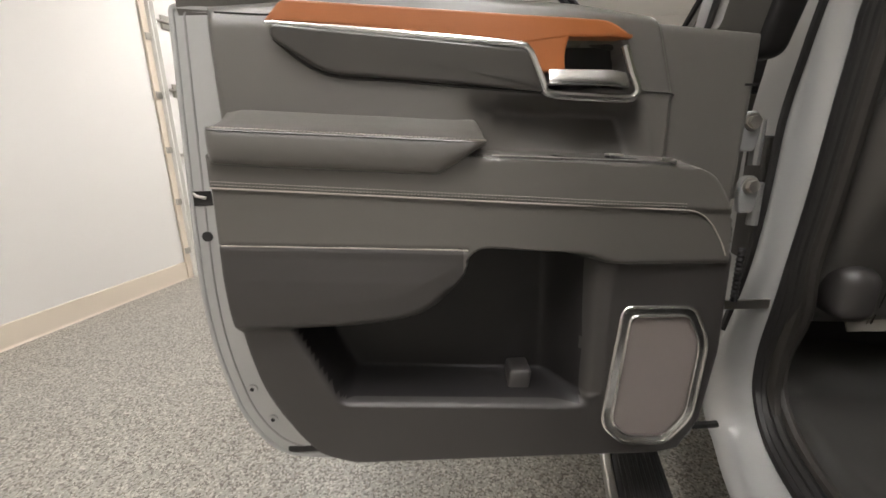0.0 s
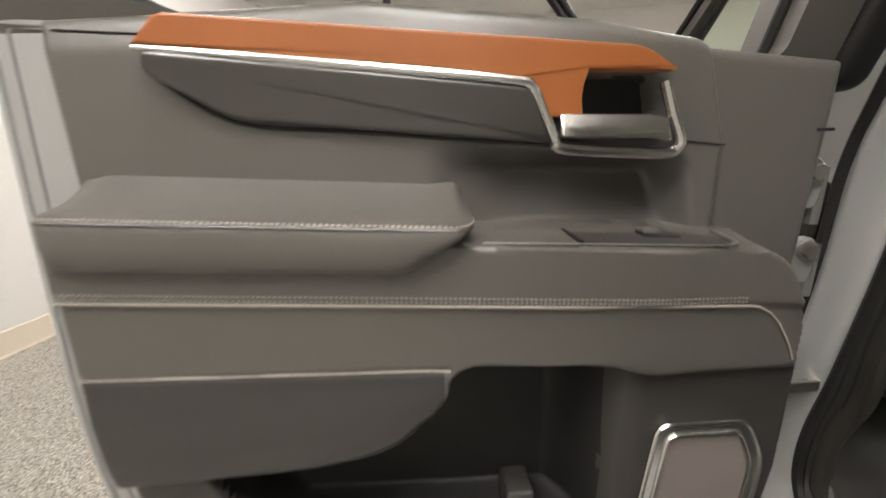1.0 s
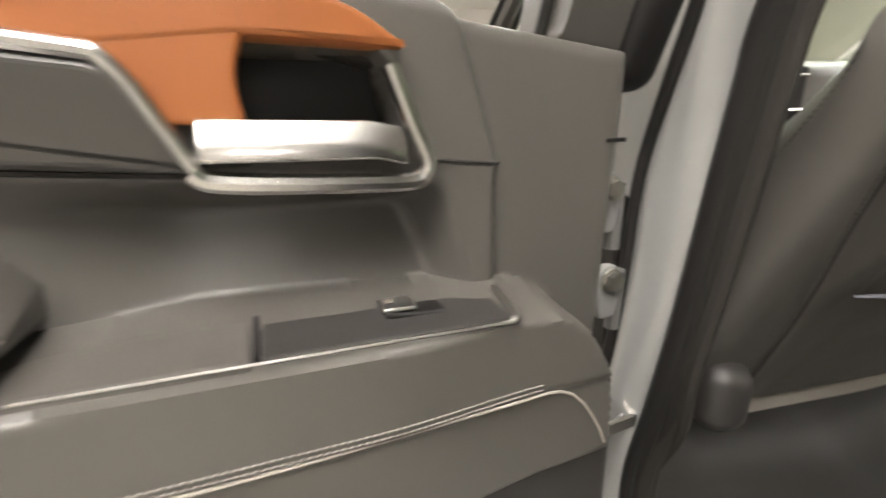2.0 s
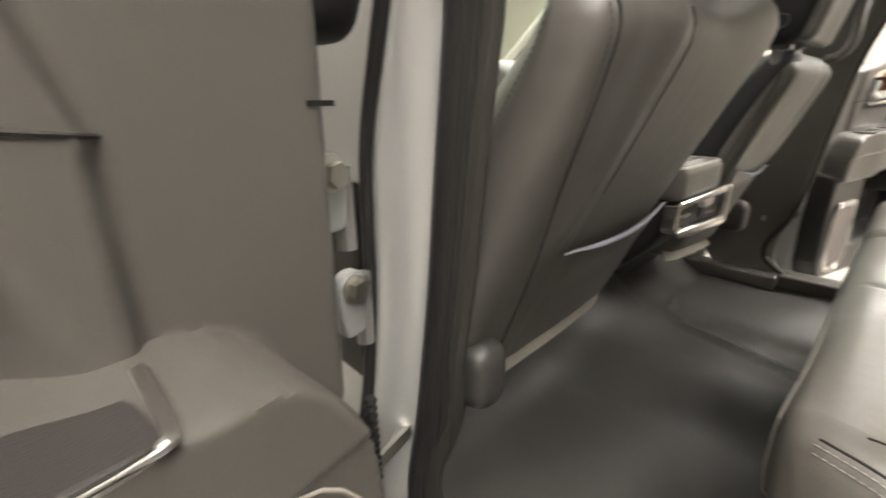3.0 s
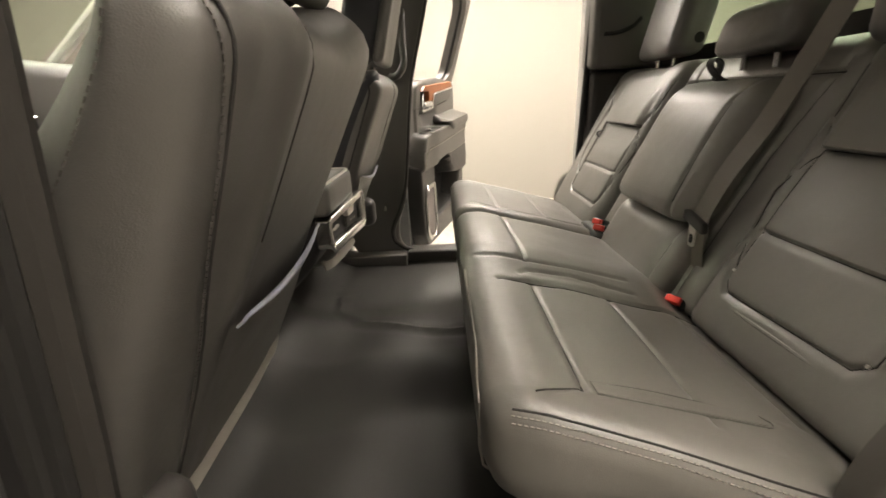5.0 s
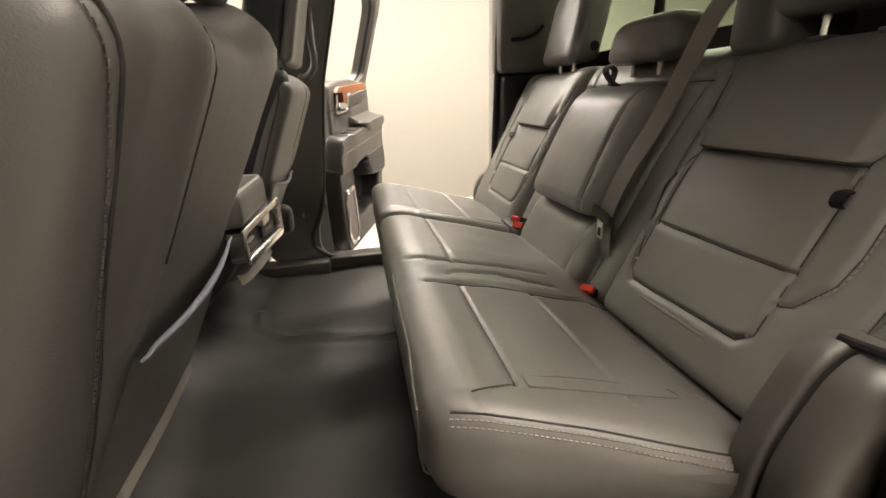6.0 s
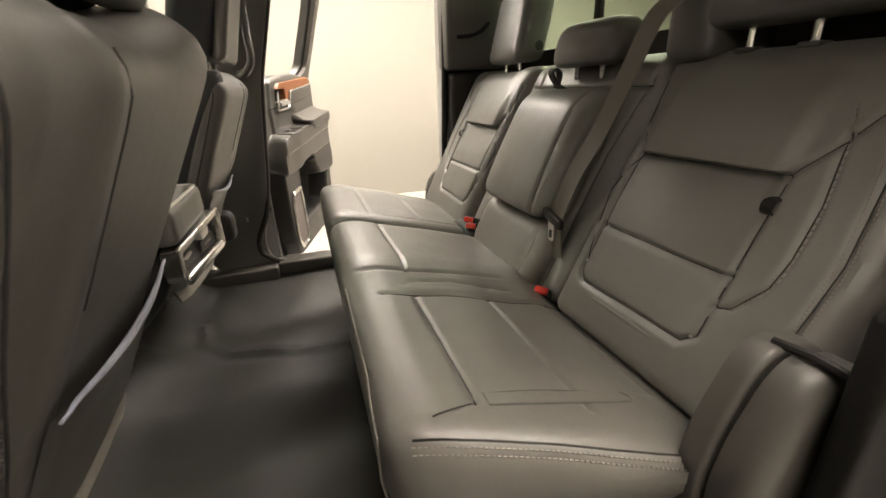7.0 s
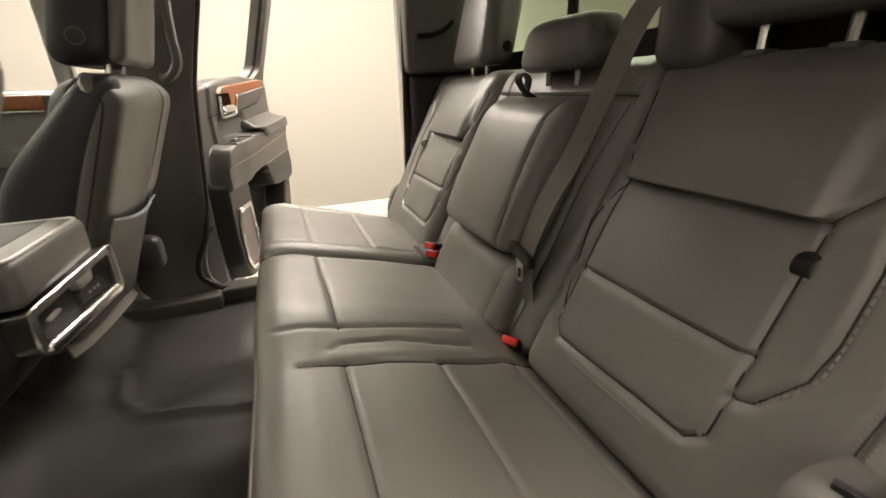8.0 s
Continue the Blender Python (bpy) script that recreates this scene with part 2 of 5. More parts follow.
def strip(path, across, width, thick, bm=None):
    """A flat band along a path, width across the given direction."""
    bm = bm or bmesh.new()
    P = [Vector(p) for p in path]
    A = Vector(across).normalized()
    rings = []
    for i, p in enumerate(P):
        t = (P[min(i + 1, len(P) - 1)] - P[max(i - 1, 0)]).normalized()
        a = (A - t * A.dot(t)).normalized()
        s = t.cross(a)
        rings.append([bm.verts.new(p + a * width / 2 * x + s * thick / 2 * y) for x, y in ((-1, -1), (1, -1), (1, 1), (-1, 1))])
    for a, b in zip(rings, rings[1:]):
        for k in range(4):
            bm.faces.new((a[k - 1], a[k], b[k], b[k - 1]))
    bm.faces.new(rings[0])
    bm.faces.new(rings[-1])
    return bm


def groove(d, w=0.006, depth=0.006):
    """The sink of a sewn seam at distance d from it."""
    return -depth * math.exp(-(d / w) ** 2)


def seg_dist(x, y, pts):
    """Distance in the plane from a point to an open line of points."""
    best = 9.0
    for (ax, ay), (bx, by) in zip(pts, pts[1:]):
        dx, dy = bx - ax, by - ay
        t = max(0.0, min(1.0, ((x - ax) * dx + (y - ay) * dy) / (dx * dx + dy * dy)))
        best = min(best, math.hypot(x - ax - dx * t, y - ay - dy * t))
    return best


def disc(centre, normal, r, thick, seg=14, bm=None):
    c, n = Vector(centre), Vector(normal).normalized()
    return tube([c - n * thick / 2, c + n * thick / 2], r, seg, bm=bm)


def ease(t):
    t = max(0.0, min(1.0, t))
    return t * t * (3 - 2 * t)


# ---------------------------------------------------------------- garage
def setting(name, bm, mat, label):
    return tagged(link(name, bm, mat, smooth=False), label, name.split("_")[0], kind="structure")


WX, EX, SY, NY, TOP = -4.40, 3.55, -6.6, 6.6, 2.85
setting("floor", block(WX - 0.2, EX + 0.2, SY - 0.2, NY + 0.2, -0.2, 0), FLAKE, "grey epoxy garage floor with paint flakes")
west = setting("wall_west", block(WX - 0.15, WX, SY, 1.78, 0, TOP), WALL, "plain cream painted garage wall")
setting("wall_lintel", block(WX - 0.15, WX, 1.78, 5.2, 2.6, TOP), WALL, "cream wall over the overhead door")
setting("wall_jamb", block(WX - 0.15, WX, 5.2, NY, 0, TOP), WALL, "cream wall past the overhead door")
setting("wall_east", block(EX, EX + 0.15, SY, NY, 0, TOP), WALL_EAST, "cream garage wall, colour darkened against the near lamps")
setting("wall_north", block(WX - 0.15, EX + 0.15, NY, NY + 0.15, 0, TOP), WALL, "plain cream garage wall")
setting("wall_south", block(WX - 0.15, EX + 0.15, SY - 0.15, SY, 0, TOP), WALL, "plain cream garage wall behind the truck")
setting("ceiling", block(WX - 0.2, EX + 0.2, SY - 0.2, NY + 0.2, TOP, TOP + 0.15), CEIL, "white garage ceiling")


def base(y0, y1, x, s, name):
    pts = [(0, 0.0), (0.016, 0.0), (0.009, 0.012), (0.007, 0.145), (0.0, 0.15)]
    setting(name, plate(pts, lambda a, b, d: (x + s * a, d, b), y0, y1), BASE, "tan vinyl baseboard along the wall")


base(SY, 1.78, WX, 1, "baseboard")
base(SY, NY, EX, -1, "baseboard")

# the overhead door in the west wall: white leaves, steel track and hinges
gate = thing("overhead_door", "closed white sectional overhead door with steel hinges", "garage door")
for i in range(5):
    part("panel", rbox(WX - 0.09, WX - 0.05, 1.80, 5.18, 0.004 + i * 0.52, 0.516 + i * 0.52, 0.006), WALL, gate, smooth=True)
for i in range(4):
    z = 0.52 + i * 0.52
    h = block(WX - 0.05, WX - 0.03, 2.02, 2.10, z - 0.05, z + 0.05)
    tube([(WX - 0.03, 1.97, z), (WX - 0.03, 2.13, z)], 0.012, 8, bm=h)
    part("hinge", h, STEEL, gate)
track = thing("door_track", "galvanised vertical steel track beside the overhead door", "door track")
part("rail", plate([(0, 0), (0.05, 0), (0.05, 0.006), (0.012, 0.006), (0.012, 0.045), (0.05, 0.045), (0.05, 0.051), (0, 0.051)],
                   lambda a, b, d: (WX + 0.005 + a, 1.835 + b, d), 0.002, 2.7), CEIL, track)
part("jamb_post", block(WX + 0.001, WX + 0.022, 1.785, 1.832, 0, 2.7), BASE, track)
for i in range(6):
    part("bracket", block(WX + 0.022, WX + 0.036, 1.79, 1.86, 0.22 + i * 0.42, 0.27 + i * 0.42), STEEL, track)

# lamps under the ceiling
for x, rows in ((-3.30, (2.2,)), (-2.2, (-1.75,)), (-1.2, (-1.1,)), (-0.05, (-4.6, 2.4)), (1.5, (-2.4, 2.2)), (1.95, (-0.9, 0.5)), (2.35, (-1.9, -0.5, 0.9))):
    for y in rows:
        lamp = thing("ceiling_light", "flat white ceiling light fitting", "ceiling light", "garage ceiling lights")
        part("housing", rbox(x - 0.17, x + 0.17, y - 0.62, y + 0.62, TOP - 0.06, TOP, 0.01), CEIL, lamp)
        part("diffuser", block(x - 0.15, x + 0.15, y - 0.6, y + 0.6, TOP - 0.068, TOP - 0.061), LAMP, lamp, "glowing white diffuser", smooth=False)

# ---------------------------------------------------------------- truck cab
C = -0.05            # middle of the cab
FZ = 0.50            # cab floor
cab = thing("truck_cab", "silver crew cab body of a pickup truck, rear doors open", "pickup truck")

POST_OUT = [(-0.89, -0.19, 1.84), (-0.91, -0.155, 1.60), (-0.93, -0.095, 1.347), (-0.93, -0.064, 1.264), (-0.93, -0.028, 1.15), (-0.932, -0.018, 0.98),
            (-0.94, -0.004, 0.823), (-0.952, 0.035, 0.66), (-0.96, 0.070, 0.56), (-0.965, 0.072, 0.48), (-0.97, 0.04, 0.43), (-0.975, -0.05, 0.405), (-0.985, -0.19, 0.381), (-0.99, -0.5, 0.37), (-0.99, -1.05, 0.37)]
POST_IN = [(-0.85, -0.25, 1.84), (-0.87, -0.19, 1.60), (-0.889, -0.122, 1.347), (-0.889, -0.107, 1.264), (-0.89, -0.093, 1.15), (-0.892, -0.074, 0.98),
           (-0.897, -0.053, 0.823), (-0.90, -0.022, 0.66), (-0.90, -0.022, 0.56), (-0.90, -0.048, 0.51), (-0.90, -0.082, 0.478), (-0.90, -0.135, 0.455), (-0.90, -0.24, 0.440), (-0.90, -0.5, 0.435), (-0.90, -1.05, 0.435)]


def post(side):
    """The painted centre post that sweeps into the sill, its rubber seals and inner trim."""
    def at(p, dx=0.0, dy=0.0, dz=0.0):
        x, y, z = p[0] + dx, p[1] + dy, p[2] + dz
        return Vector((x, y, z)) if side < 0 else Vector((-x - 0.01, y - 0.10, z + 0.05 * ease((0.8 - z) / 0.3)))

    a, b = smooth_path(POST_OUT, 5), smooth_path(POST_IN, 5)
    bm = bmesh.new()
    rows = []
    n = 10
    for p, q in zip(a, b):
        row = []
        for k in range(n + 1):
            t = k / n
            m = p.lerp(q, t)
            up = ease((p.z - 0.62) / 0.25)
            m.x -= 0.012 * math.sin(math.pi * t) ** 0.7
            m.y -= 0.006 * up * math.sin(math.pi * t) ** 0.5
            m.z += 0.014 * math.sin(math.pi * t) * ease((0.6 - p.z) / 0.2)
            row.append(bm.verts.new(at(m)))
        for k in range(n, -1, -n):
            row.append(bm.verts.new(at(p.lerp(q, k / n), 0.035, 0.10 * ease((p.z - 0.4) / 0.3), -0.05 * ease((0.6 - p.z) / 0.2))))
        rows.append(row)
    for r0, r1 in zip(rows, rows[1:]):
        for k in range(len(r0)):
            bm.faces.new((r0[k - 1], r0[k], r1[k], r1[k - 1]))
    bm.faces.new(rows[0])
    bm.faces.new(rows[-1])
    part("door_post", bm, PAINT, cab, "silver painted door post and sill")
    for off, r, lab in ((0.006, 0.012, BLACK), (0.016, 0.013, RUBBER), (0.030, 0.012, RUBBER), (0.050, 0.012, DARK)):
        path = [at(p, off * (1 - 0.55 * ease((p.z - 0.7) / 0.2)), -0.006 - (0.62 * off) * ease((p.z - 0.6) / 0.2), 0.004 + off * 0.6 * ease((0.6 - p.z) / 0.15)) for p in b]
        part("door_seal", tube(path, r, 8), lab, cab, "dark ribbed rubber door seal")
    bm = bmesh.new()
    rows = []
    for p in [q for q in b if q.z > 0.5 and q.y < 0.2]:
        ring = [(0.018, -0.022), (0.026, -0.038), (0.040, -0.034), (0.056, 0.0), (0.062, 0.20), (0.02, 0.22)]
        rows.append([bm.verts.new(at(p, dx, dy)) for dx, dy in ring])
    for r0, r1 in zip(rows, rows[1:]):
        for k in range(len(r0)):
            bm.faces.new((r0[k - 1], r0[k], r1[k], r1[k - 1]))
    bm.faces.new(rows[0])
    bm.faces.new(rows[-1])
    # Far trim takes a lighter material to make up for little light there.
    part("post_trim", bm, DARK if side < 0 else TRIM, cab, "plastic post trim, far one lightened for lack of light")
    # outer skin of the post ahead of its edge, a dark gap seal between
    bm = bmesh.new()
    rows = []
    for p in [q for q in a if q.z > 0.60]:
        rows.append([bm.verts.new(at(p, dx, dy)) for dx, dy in ((0.012, 0.014), (0.004, 0.05), (0.0, 0.17), (0.04, 0.17), (0.04, 0.02))])
    for r0, r1 in zip(rows, rows[1:]):
        for k in range(5):
            bm.faces.new((r0[k - 1], r0[k], r1[k], r1[k - 1]))
    bm.faces.new(rows[0])
    bm.faces.new(rows[-1])
    part("outer_skin", bm, PAINT, cab, "silver painted outer skin of the post")
    part("gap_seal", tube([at(p, 0.002, 0.016) for p in a if p.z > 0.66], 0.011, 8), BLACK, cab, "black gap seal")
    # Dark block stands in for the shadow of the door's leading edge.
    part("hinge_shade", rbox(*sorted((at((-0.944, 0, 0)).x, at((-0.925, 0, 0)).x)), *sorted((at((0, 0.012, 1)).y, at((0, 0.10, 1)).y)), 0.84, 1.12, 0.006), DARK, cab, "dark block for the shade behind the hinges")
    part("check_pin", tube([at((-0.965, -0.05, 0.762)), at((-0.945, -0.046, 0.766)), at((-0.925, -0.036, 0.770))], 0.006, 8), HINGE, cab)


post(-1)
post(1)
part("floor_pan", block(-0.87, 0.86, -1.30, 1.6, 0.40, FZ - 0.03), BLACK, cab)


RIDGE = [(0.02, -0.70), (0.03, -0.45), (0.05, -0.26), (0.10, -0.09), (0.24, 0.01), (0.42, 0.05)]


def mat_height(x, y):
    """The moulded floor: near footwell, broad tunnel with a creased far shoulder, rise under the front seats."""
    d = abs(x - C)
    z = 0.068 * ease((x + 0.27 + 0.05 * ease((y + 0.3) / 0.3)) / 0.20) * ease((0.40 - x) / 0.34)
    z += 0.025 * ease((y + 0.04) / 0.22) * ease((0.30 - d) / 0.16)
    z += 0.12 * ease((y - 0.04) / 0.26)
    crease = seg_dist(x, y, RIDGE)
    z += 0.007 * math.exp(-(crease / 0.012) ** 2) - 0.004 * math.exp(-((crease - 0.028) / 0.018) ** 2)
    z += 0.003 * math.sin(x * 17 + y * 7) + 0.003 * math.sin(y * 23 + x * 4) + 0.003 * noise.noise((x * 6, y * 6, 3.0))
    z += -0.045 * ease((-0.80 - x) / 0.06) + 0.02 * ease((x - 0.78) / 0.05)
    return FZ + z


fm = bmesh.new()
NX, NYY = 170, 130
grid = [[fm.verts.new((-0.885 + 1.755 * i / NX, -0.98 + 1.9 * j / NYY, mat_height(-0.885 + 1.755 * i / NX, -0.98 + 1.9 * j / NYY))) for j in range(NYY + 1)] for i in range(NX + 1)]
for i in range(NX):
    for j in range(NYY):
        fm.faces.new((grid[i][j], grid[i + 1][j], grid[i + 1][j + 1], grid[i][j + 1]))
part("floor_covering", fm, FLOOR_VINYL, cab, "dark grey moulded vinyl floor covering")
part("sill_plate", rbox(0.80, 0.90, -1.0, -0.192, 0.50, 0.556, 0.012), TRIM, cab, "dark plastic sill plate")
part("sill_plate", rbox(0.77, 0.87, -0.19, 0.20, 0.49, 0.550, 0.010), TRIM, cab, "dark plastic sill plate")
part("sill_plate", rbox(-0.89, -0.80, -1.0, -0.10, 0.425, 0.458, 0.01), DARK, cab, "dark plastic sill plate")

board = thing("running_board", "black running board with silver edge", "running board")
part("step", rbox(-1.205, -1.085, -1.0, 2.0, 0.30, 0.345, 0.012), BLACK, board)
for i in range(9):
    part("tread_rib", rbox(-1.19 + i * 0.011, -1.184 + i * 0.011, -0.95, 1.95, 0.343, 0.348, 0.002), RUBBER, board)
part("edge_strip", rbox(-1.225, -1.205, -1.0, 2.0, 0.30, 0.345, 0.006), ALU, board, "silver edge strip")
for y in (-0.7, 0.6, 1.8):
    part("bracket", block(-1.10, -0.95, y - 0.03, y + 0.03, 0.31, 0.40), BLACK, board)

# rear corner posts, roof, back wall with its window
for s in (-1, 1):
    def px(x):
        return x if s > 0 else 2 * C - x
    # Mirrored trims: near pair blackened as shaded, far pair lighter as lit.
    part("corner_trim", rbox(min(px(0.715), px(0.84)), max(px(0.715), px(0.84)), -1.34, -1.0, 0.80, 1.32, 0.025), BLACK if s < 0 else DARK, cab, "plastic corner trim, toned by side for the light")
    part("corner_trim", rbox(min(px(0.70), px(0.84)), max(px(0.70), px(0.84)), -1.34, -0.985, 1.325, 1.9, 0.025), BLACK if s < 0 else TRIM, cab, "plastic upper corner trim, toned by side for the light")
    part("corner_seal", tube([(px(0.775 - 0.02 * (z - 1.1)), -0.985 - 0.03 * (z - 1.1), z) for z in (0.56, 0.8, 1.0, 1.3, 1.6, 1.82)], 0.014, 8), RUBBER, cab)
    part("corner_post", rbox(min(px(0.80), px(0.93)), max(px(0.80), px(0.93)), -1.36, -1.0, 0.37, 1.9, 0.02), PAINT, cab, "silver painted rear post")
part("corner_trim", rbox(-0.905, -0.869, -1.0, -0.842, 0.45, 1.06, 0.012), BLACK, cab, "black plastic lower corner trim")
part("strap_plug", disc((0.890, -0.176, 0.788), (1, 0.4, 0), 0.020, 0.014), BLACK, cab, "black plug where the check strap enters the post")
part("coat_hook", tube(smooth_path([(0.695, -1.16, 1.50), (0.672, -1.12, 1.47), (0.668, -1.07, 1.452), (0.685, -1.02, 1.45)], 4), 0.008, 8), BLACK, cab)
part("roof_panel", rbox(-0.93, 0.86, -1.4, 0.62, 1.86, 1.93, 0.03), PAINT, cab)
part("headliner", rbox(-0.85, 0.76, -1.33, 0.55, 1.82, 1.86, 0.015), HEADLINER, cab, "beige cloth headliner")
# Dome lamp is out of view; its faint glow is added for the bench.
dome = part("dome_lamp", rbox(-0.15, 0.05, -0.52, -0.36, 1.805, 1.822, 0.006), CEIL, cab, "cab dome lamp, unseen, its glow added")
part("dome_lens", block(-0.14, 0.04, -0.51, -0.37, 1.8, 1.805), DOME, dome, smooth=False)
part("back_wall", block(-0.92, 0.82, -1.36, -1.33, 0.40, 1.385), DARK, cab)
part("rear_window", block(-0.30, 0.64, -1.348, -1.342, 1.385, 1.80), GLASS, cab, "green tinted rear window", smooth=False)
part("window_bar", block(0.215, 0.245, -1.352, -1.335, 1.385, 1.80), DARK, cab)
for x0, x1 in ((-0.92, -0.30), (0.64, 0.82)):
    part("back_wall_side", block(x0, x1, -1.36, -1.33, 1.385, 1.86), BLACK, cab)
part("back_wall_top", block(-0.30, 0.64, -1.36, -1.33, 1.80, 1.86), DARK, cab)

# front end of the cab: dash, windscreen, pillars, closed front door on the far side
part("dashboard", rbox(-0.83, 0.76, 0.80, 1.30, 0.75, 1.40, 0.06, (8, 2, 2)), TRIM, cab)
part("instrument_hood", rbox(-0.75, -0.40, 0.70, 0.95, 1.26, 1.39, 0.03), BLACK, cab)
part("screen", rbox(-0.20, 0.14, 0.755, 0.785, 1.20, 1.375, 0.01), BLACK, cab, "dark touch screen")
for zz in (1.235, 1.345):
    part("trim_bar", tube([(-0.15, 0.752, zz), (0.13, 0.752, zz)], 0.006, 8), CHROME, cab)
bm = bmesh.new()
f = [bm.verts.new(v) for v in ((-0.84, 1.29, 1.41), (0.76, 1.29, 1.41), (0.70, 0.58, 1.84), (-0.78, 0.58, 1.84))]
bm.faces.new(f)
part("windscreen", bm, GLASS, cab, "green tinted windscreen", smooth=False)
for s in (-1, 1):
    xa, xb = (-0.88, -0.75) if s < 0 else (0.78, 0.67)
    # Far pillar is painted pale, standing in for glare through the glass.
    part("windscreen_pillar", tube([(xa, 1.30, 1.36), (xb, 0.56, 1.86)], 0.042 if s < 0 else 0.030, 8, flat=0.7), TRIM if s < 0 else CEIL, cab, "windscreen pillar trim, paled as if washed out by light" if s > 0 else "grey windscreen pillar trim")
    if s > 0:
        continue
    part("pillar_seal", tube([(xa + 0.035 * s, 1.30, 1.37), (xb + 0.035 * s, 0.56, 1.87)], 0.013, 8), BLACK, cab)
    part("pillar_handle", tube(smooth_path([(xa - 0.045 * s, 1.16, 1.455), (xa - 0.075 * s, 1.10, 1.485), (xa - 0.085 * s, 1.03, 1.535), (xa - 0.105 * s, 0.80, 1.70), (xa - 0.09 * s, 0.74, 1.75)], 5), 0.014, 8), TRIM, cab, "grey grab handle on the pillar")
    part("glass_edge", tube([(xa - 0.05 * s, 1.28, 1.415), (xb - 0.05 * s, 0.58, 1.84)], 0.008, 6), BLACK, cab)
part("glass_edge", tube([(-0.84, 1.285, 1.415), (0.76, 1.285, 1.415)], 0.012, 6), BLACK, cab, "black lower edge of the windscreen")
fd = thing("front_door", "closed front passenger door with veneer strip", "truck door")
part("trim_panel", rbox(0.86, 0.93, 0.14, 1.2, 0.50, 1.30, 0.02), TRIM, fd)
part("door_shell", rbox(0.93, 0.99, 0.10, 1.25, 0.45, 1.31, 0.02), PAINT, fd)
part("veneer_strip", rbox(0.850, 0.866, 0.18, 1.0, 1.255, 1.298, 0.005), WOOD, fd, "copper-brown veneer strip")
part("chrome_line", tube([(0.852, 0.18, 1.25), (0.852, 1.0, 1.25)], 0.005, 8), CHROME, fd)
part("arm_rest", rbox(0.80, 0.87, 0.2, 0.9, 1.08, 1.15, 0.02), TRIM, fd)
lfd = thing("front_door", "open driver's door, its dark window frame seen through the rear door's window", "truck door", "", pose(-0.95, 1.20, 0, 0, 0, 180 + 12))
part("door_shell", rbox(0.04, 1.12, -0.05, 0.05, 0.46, 1.32, 0.03, (4, 1, 4)), PAINT, lfd, "silver painted door shell")
part("trim_panel", rbox(0.08, 1.06, 0.045, 0.10, 0.50, 1.335, 0.02, (4, 1, 4)), TRIM, lfd, "dark vinyl door trim")
for d in (0.0, 0.040):
    part("window_frame", tube(smooth_path([(0.10 + d, 0.02, 1.34), (0.27 + d, 0.04, 1.555), (0.42 + d, 0.07, 1.72), (0.58 + d, 0.09, 1.83 - d)], 5), 0.014, 8), BLACK, lfd, "black window frame")
part("window_frame", tube([(0.58, 0.09, 1.84), (1.02, 0.09, 1.85), (1.08, 0.05, 1.33)], 0.018, 8), BLACK, lfd, "black window frame")
part("window_frame", rbox(0.875, 0.92, 0.085, 0.138, 1.29, 1.86, 0.012), PAINT, fd)
part("window_rail", rbox(0.86, 0.92, 0.10, 0.75, 1.80, 1.86, 0.012), PAINT, fd)

# ---------------------------------------------------------------- rear bench
bench = thing("rear_seat", "dark brown-grey leather rear bench seat with folded centre armrest", "rear seat")


def top_z(y):
    return 0.887 - 0.27 * (-y - 0.532)


def lift(x):
    return 0.028 * ease((x + 0.37) / 0.17)


def cushion_fn(seams, swell=()):
    def fn(p):
        x, y, z = p
        wide = 1.0 + (0.16 * ease((-y - 0.44) / 0.42) - 0.02)
        flare = 1 - ease((y + 0.50) / 0.10) * 0.05
        if x < -0.36:
            x = -0.36 + (x + 0.36) * wide * flare
        if z > 0.80:
            k = ease((z - 0.80) / 0.05)
            z = z + k * (top_z(y) - 0.887 + lift(x) - 0.022 * ease((-y - 0.80) / 0.09) - 0.035 * ease((-y - 0.875) / 0.03) - 0.012 * ease((y + 0.49) / 0.07))
            if z > 0.78:
                for line in seams:
                    z += groove(seg_dist(x, y, line), 0.005, 0.004)
                for line in swell:
                    z -= groove(seg_dist(x, y, line), 0.012, 0.0025)
                z += 0.0018 * noise.noise((x * 9, y * 9, 1.0)) + 0.0035 * ease((-y - 0.55) / 0.05) * math.sin((-y - 0.55) / 0.145 * math.pi) * (1 if -0.67 < x < -0.35 else 0.3)
        else:
            y = y - 0.075 * ease((0.80 - z) / 0.13) * ease((y + 0.75) / 0.3)
            if x < -0.6:
                x += 0.045 * ease((0.78 - z) / 0.12)
        return Vector((x, y, z))
    return fn


N1 = [[(-0.355, -0.535), (-0.675, -0.533)], [(-0.355, -0.69), (-0.70, -0.69)], [(-0.355, -0.47), (-0.355, -0.90)], [(-0.355, -0.83), (-0.66, -0.835)],
      [(-0.27, -0.45), (-0.265, -0.76)], [(-0.27, -0.54), (0.06, -0.535)], [(0.045, -0.45), (0.045, -0.90)], [(-0.672, -0.533), (-0.690, -0.495), (-0.705, -0.47)], [(-0.322, -0.52), (-0.306, -0.54), (-0.300, -0.63), (-0.312, -0.76)]]
SW = [[(-0.335, -0.53), (-0.330, -0.75)]]
CUSH = cushion_fn(N1, SW)
part("cushion", rbox(-0.745, 0.087, -0.96, -0.405, 0.68, 0.89, 0.045, (170, 120, 3), CUSH), LEATHER, bench, "wide seat cushion of sewn leather")
F1 = [[(0.16, -0.535), (0.56, -0.533)], [(0.16, -0.69), (0.56, -0.69)], [(0.16, -0.45), (0.16, -0.90)], [(0.53, -0.45), (0.53, -0.90)]]
part("cushion", rbox(0.094, 0.60, -0.96, -0.405, 0.68, 0.89, 0.045, (80, 90, 3), cushion_fn(F1)), LEATHER, bench, "narrow seat cushion of sewn leather")


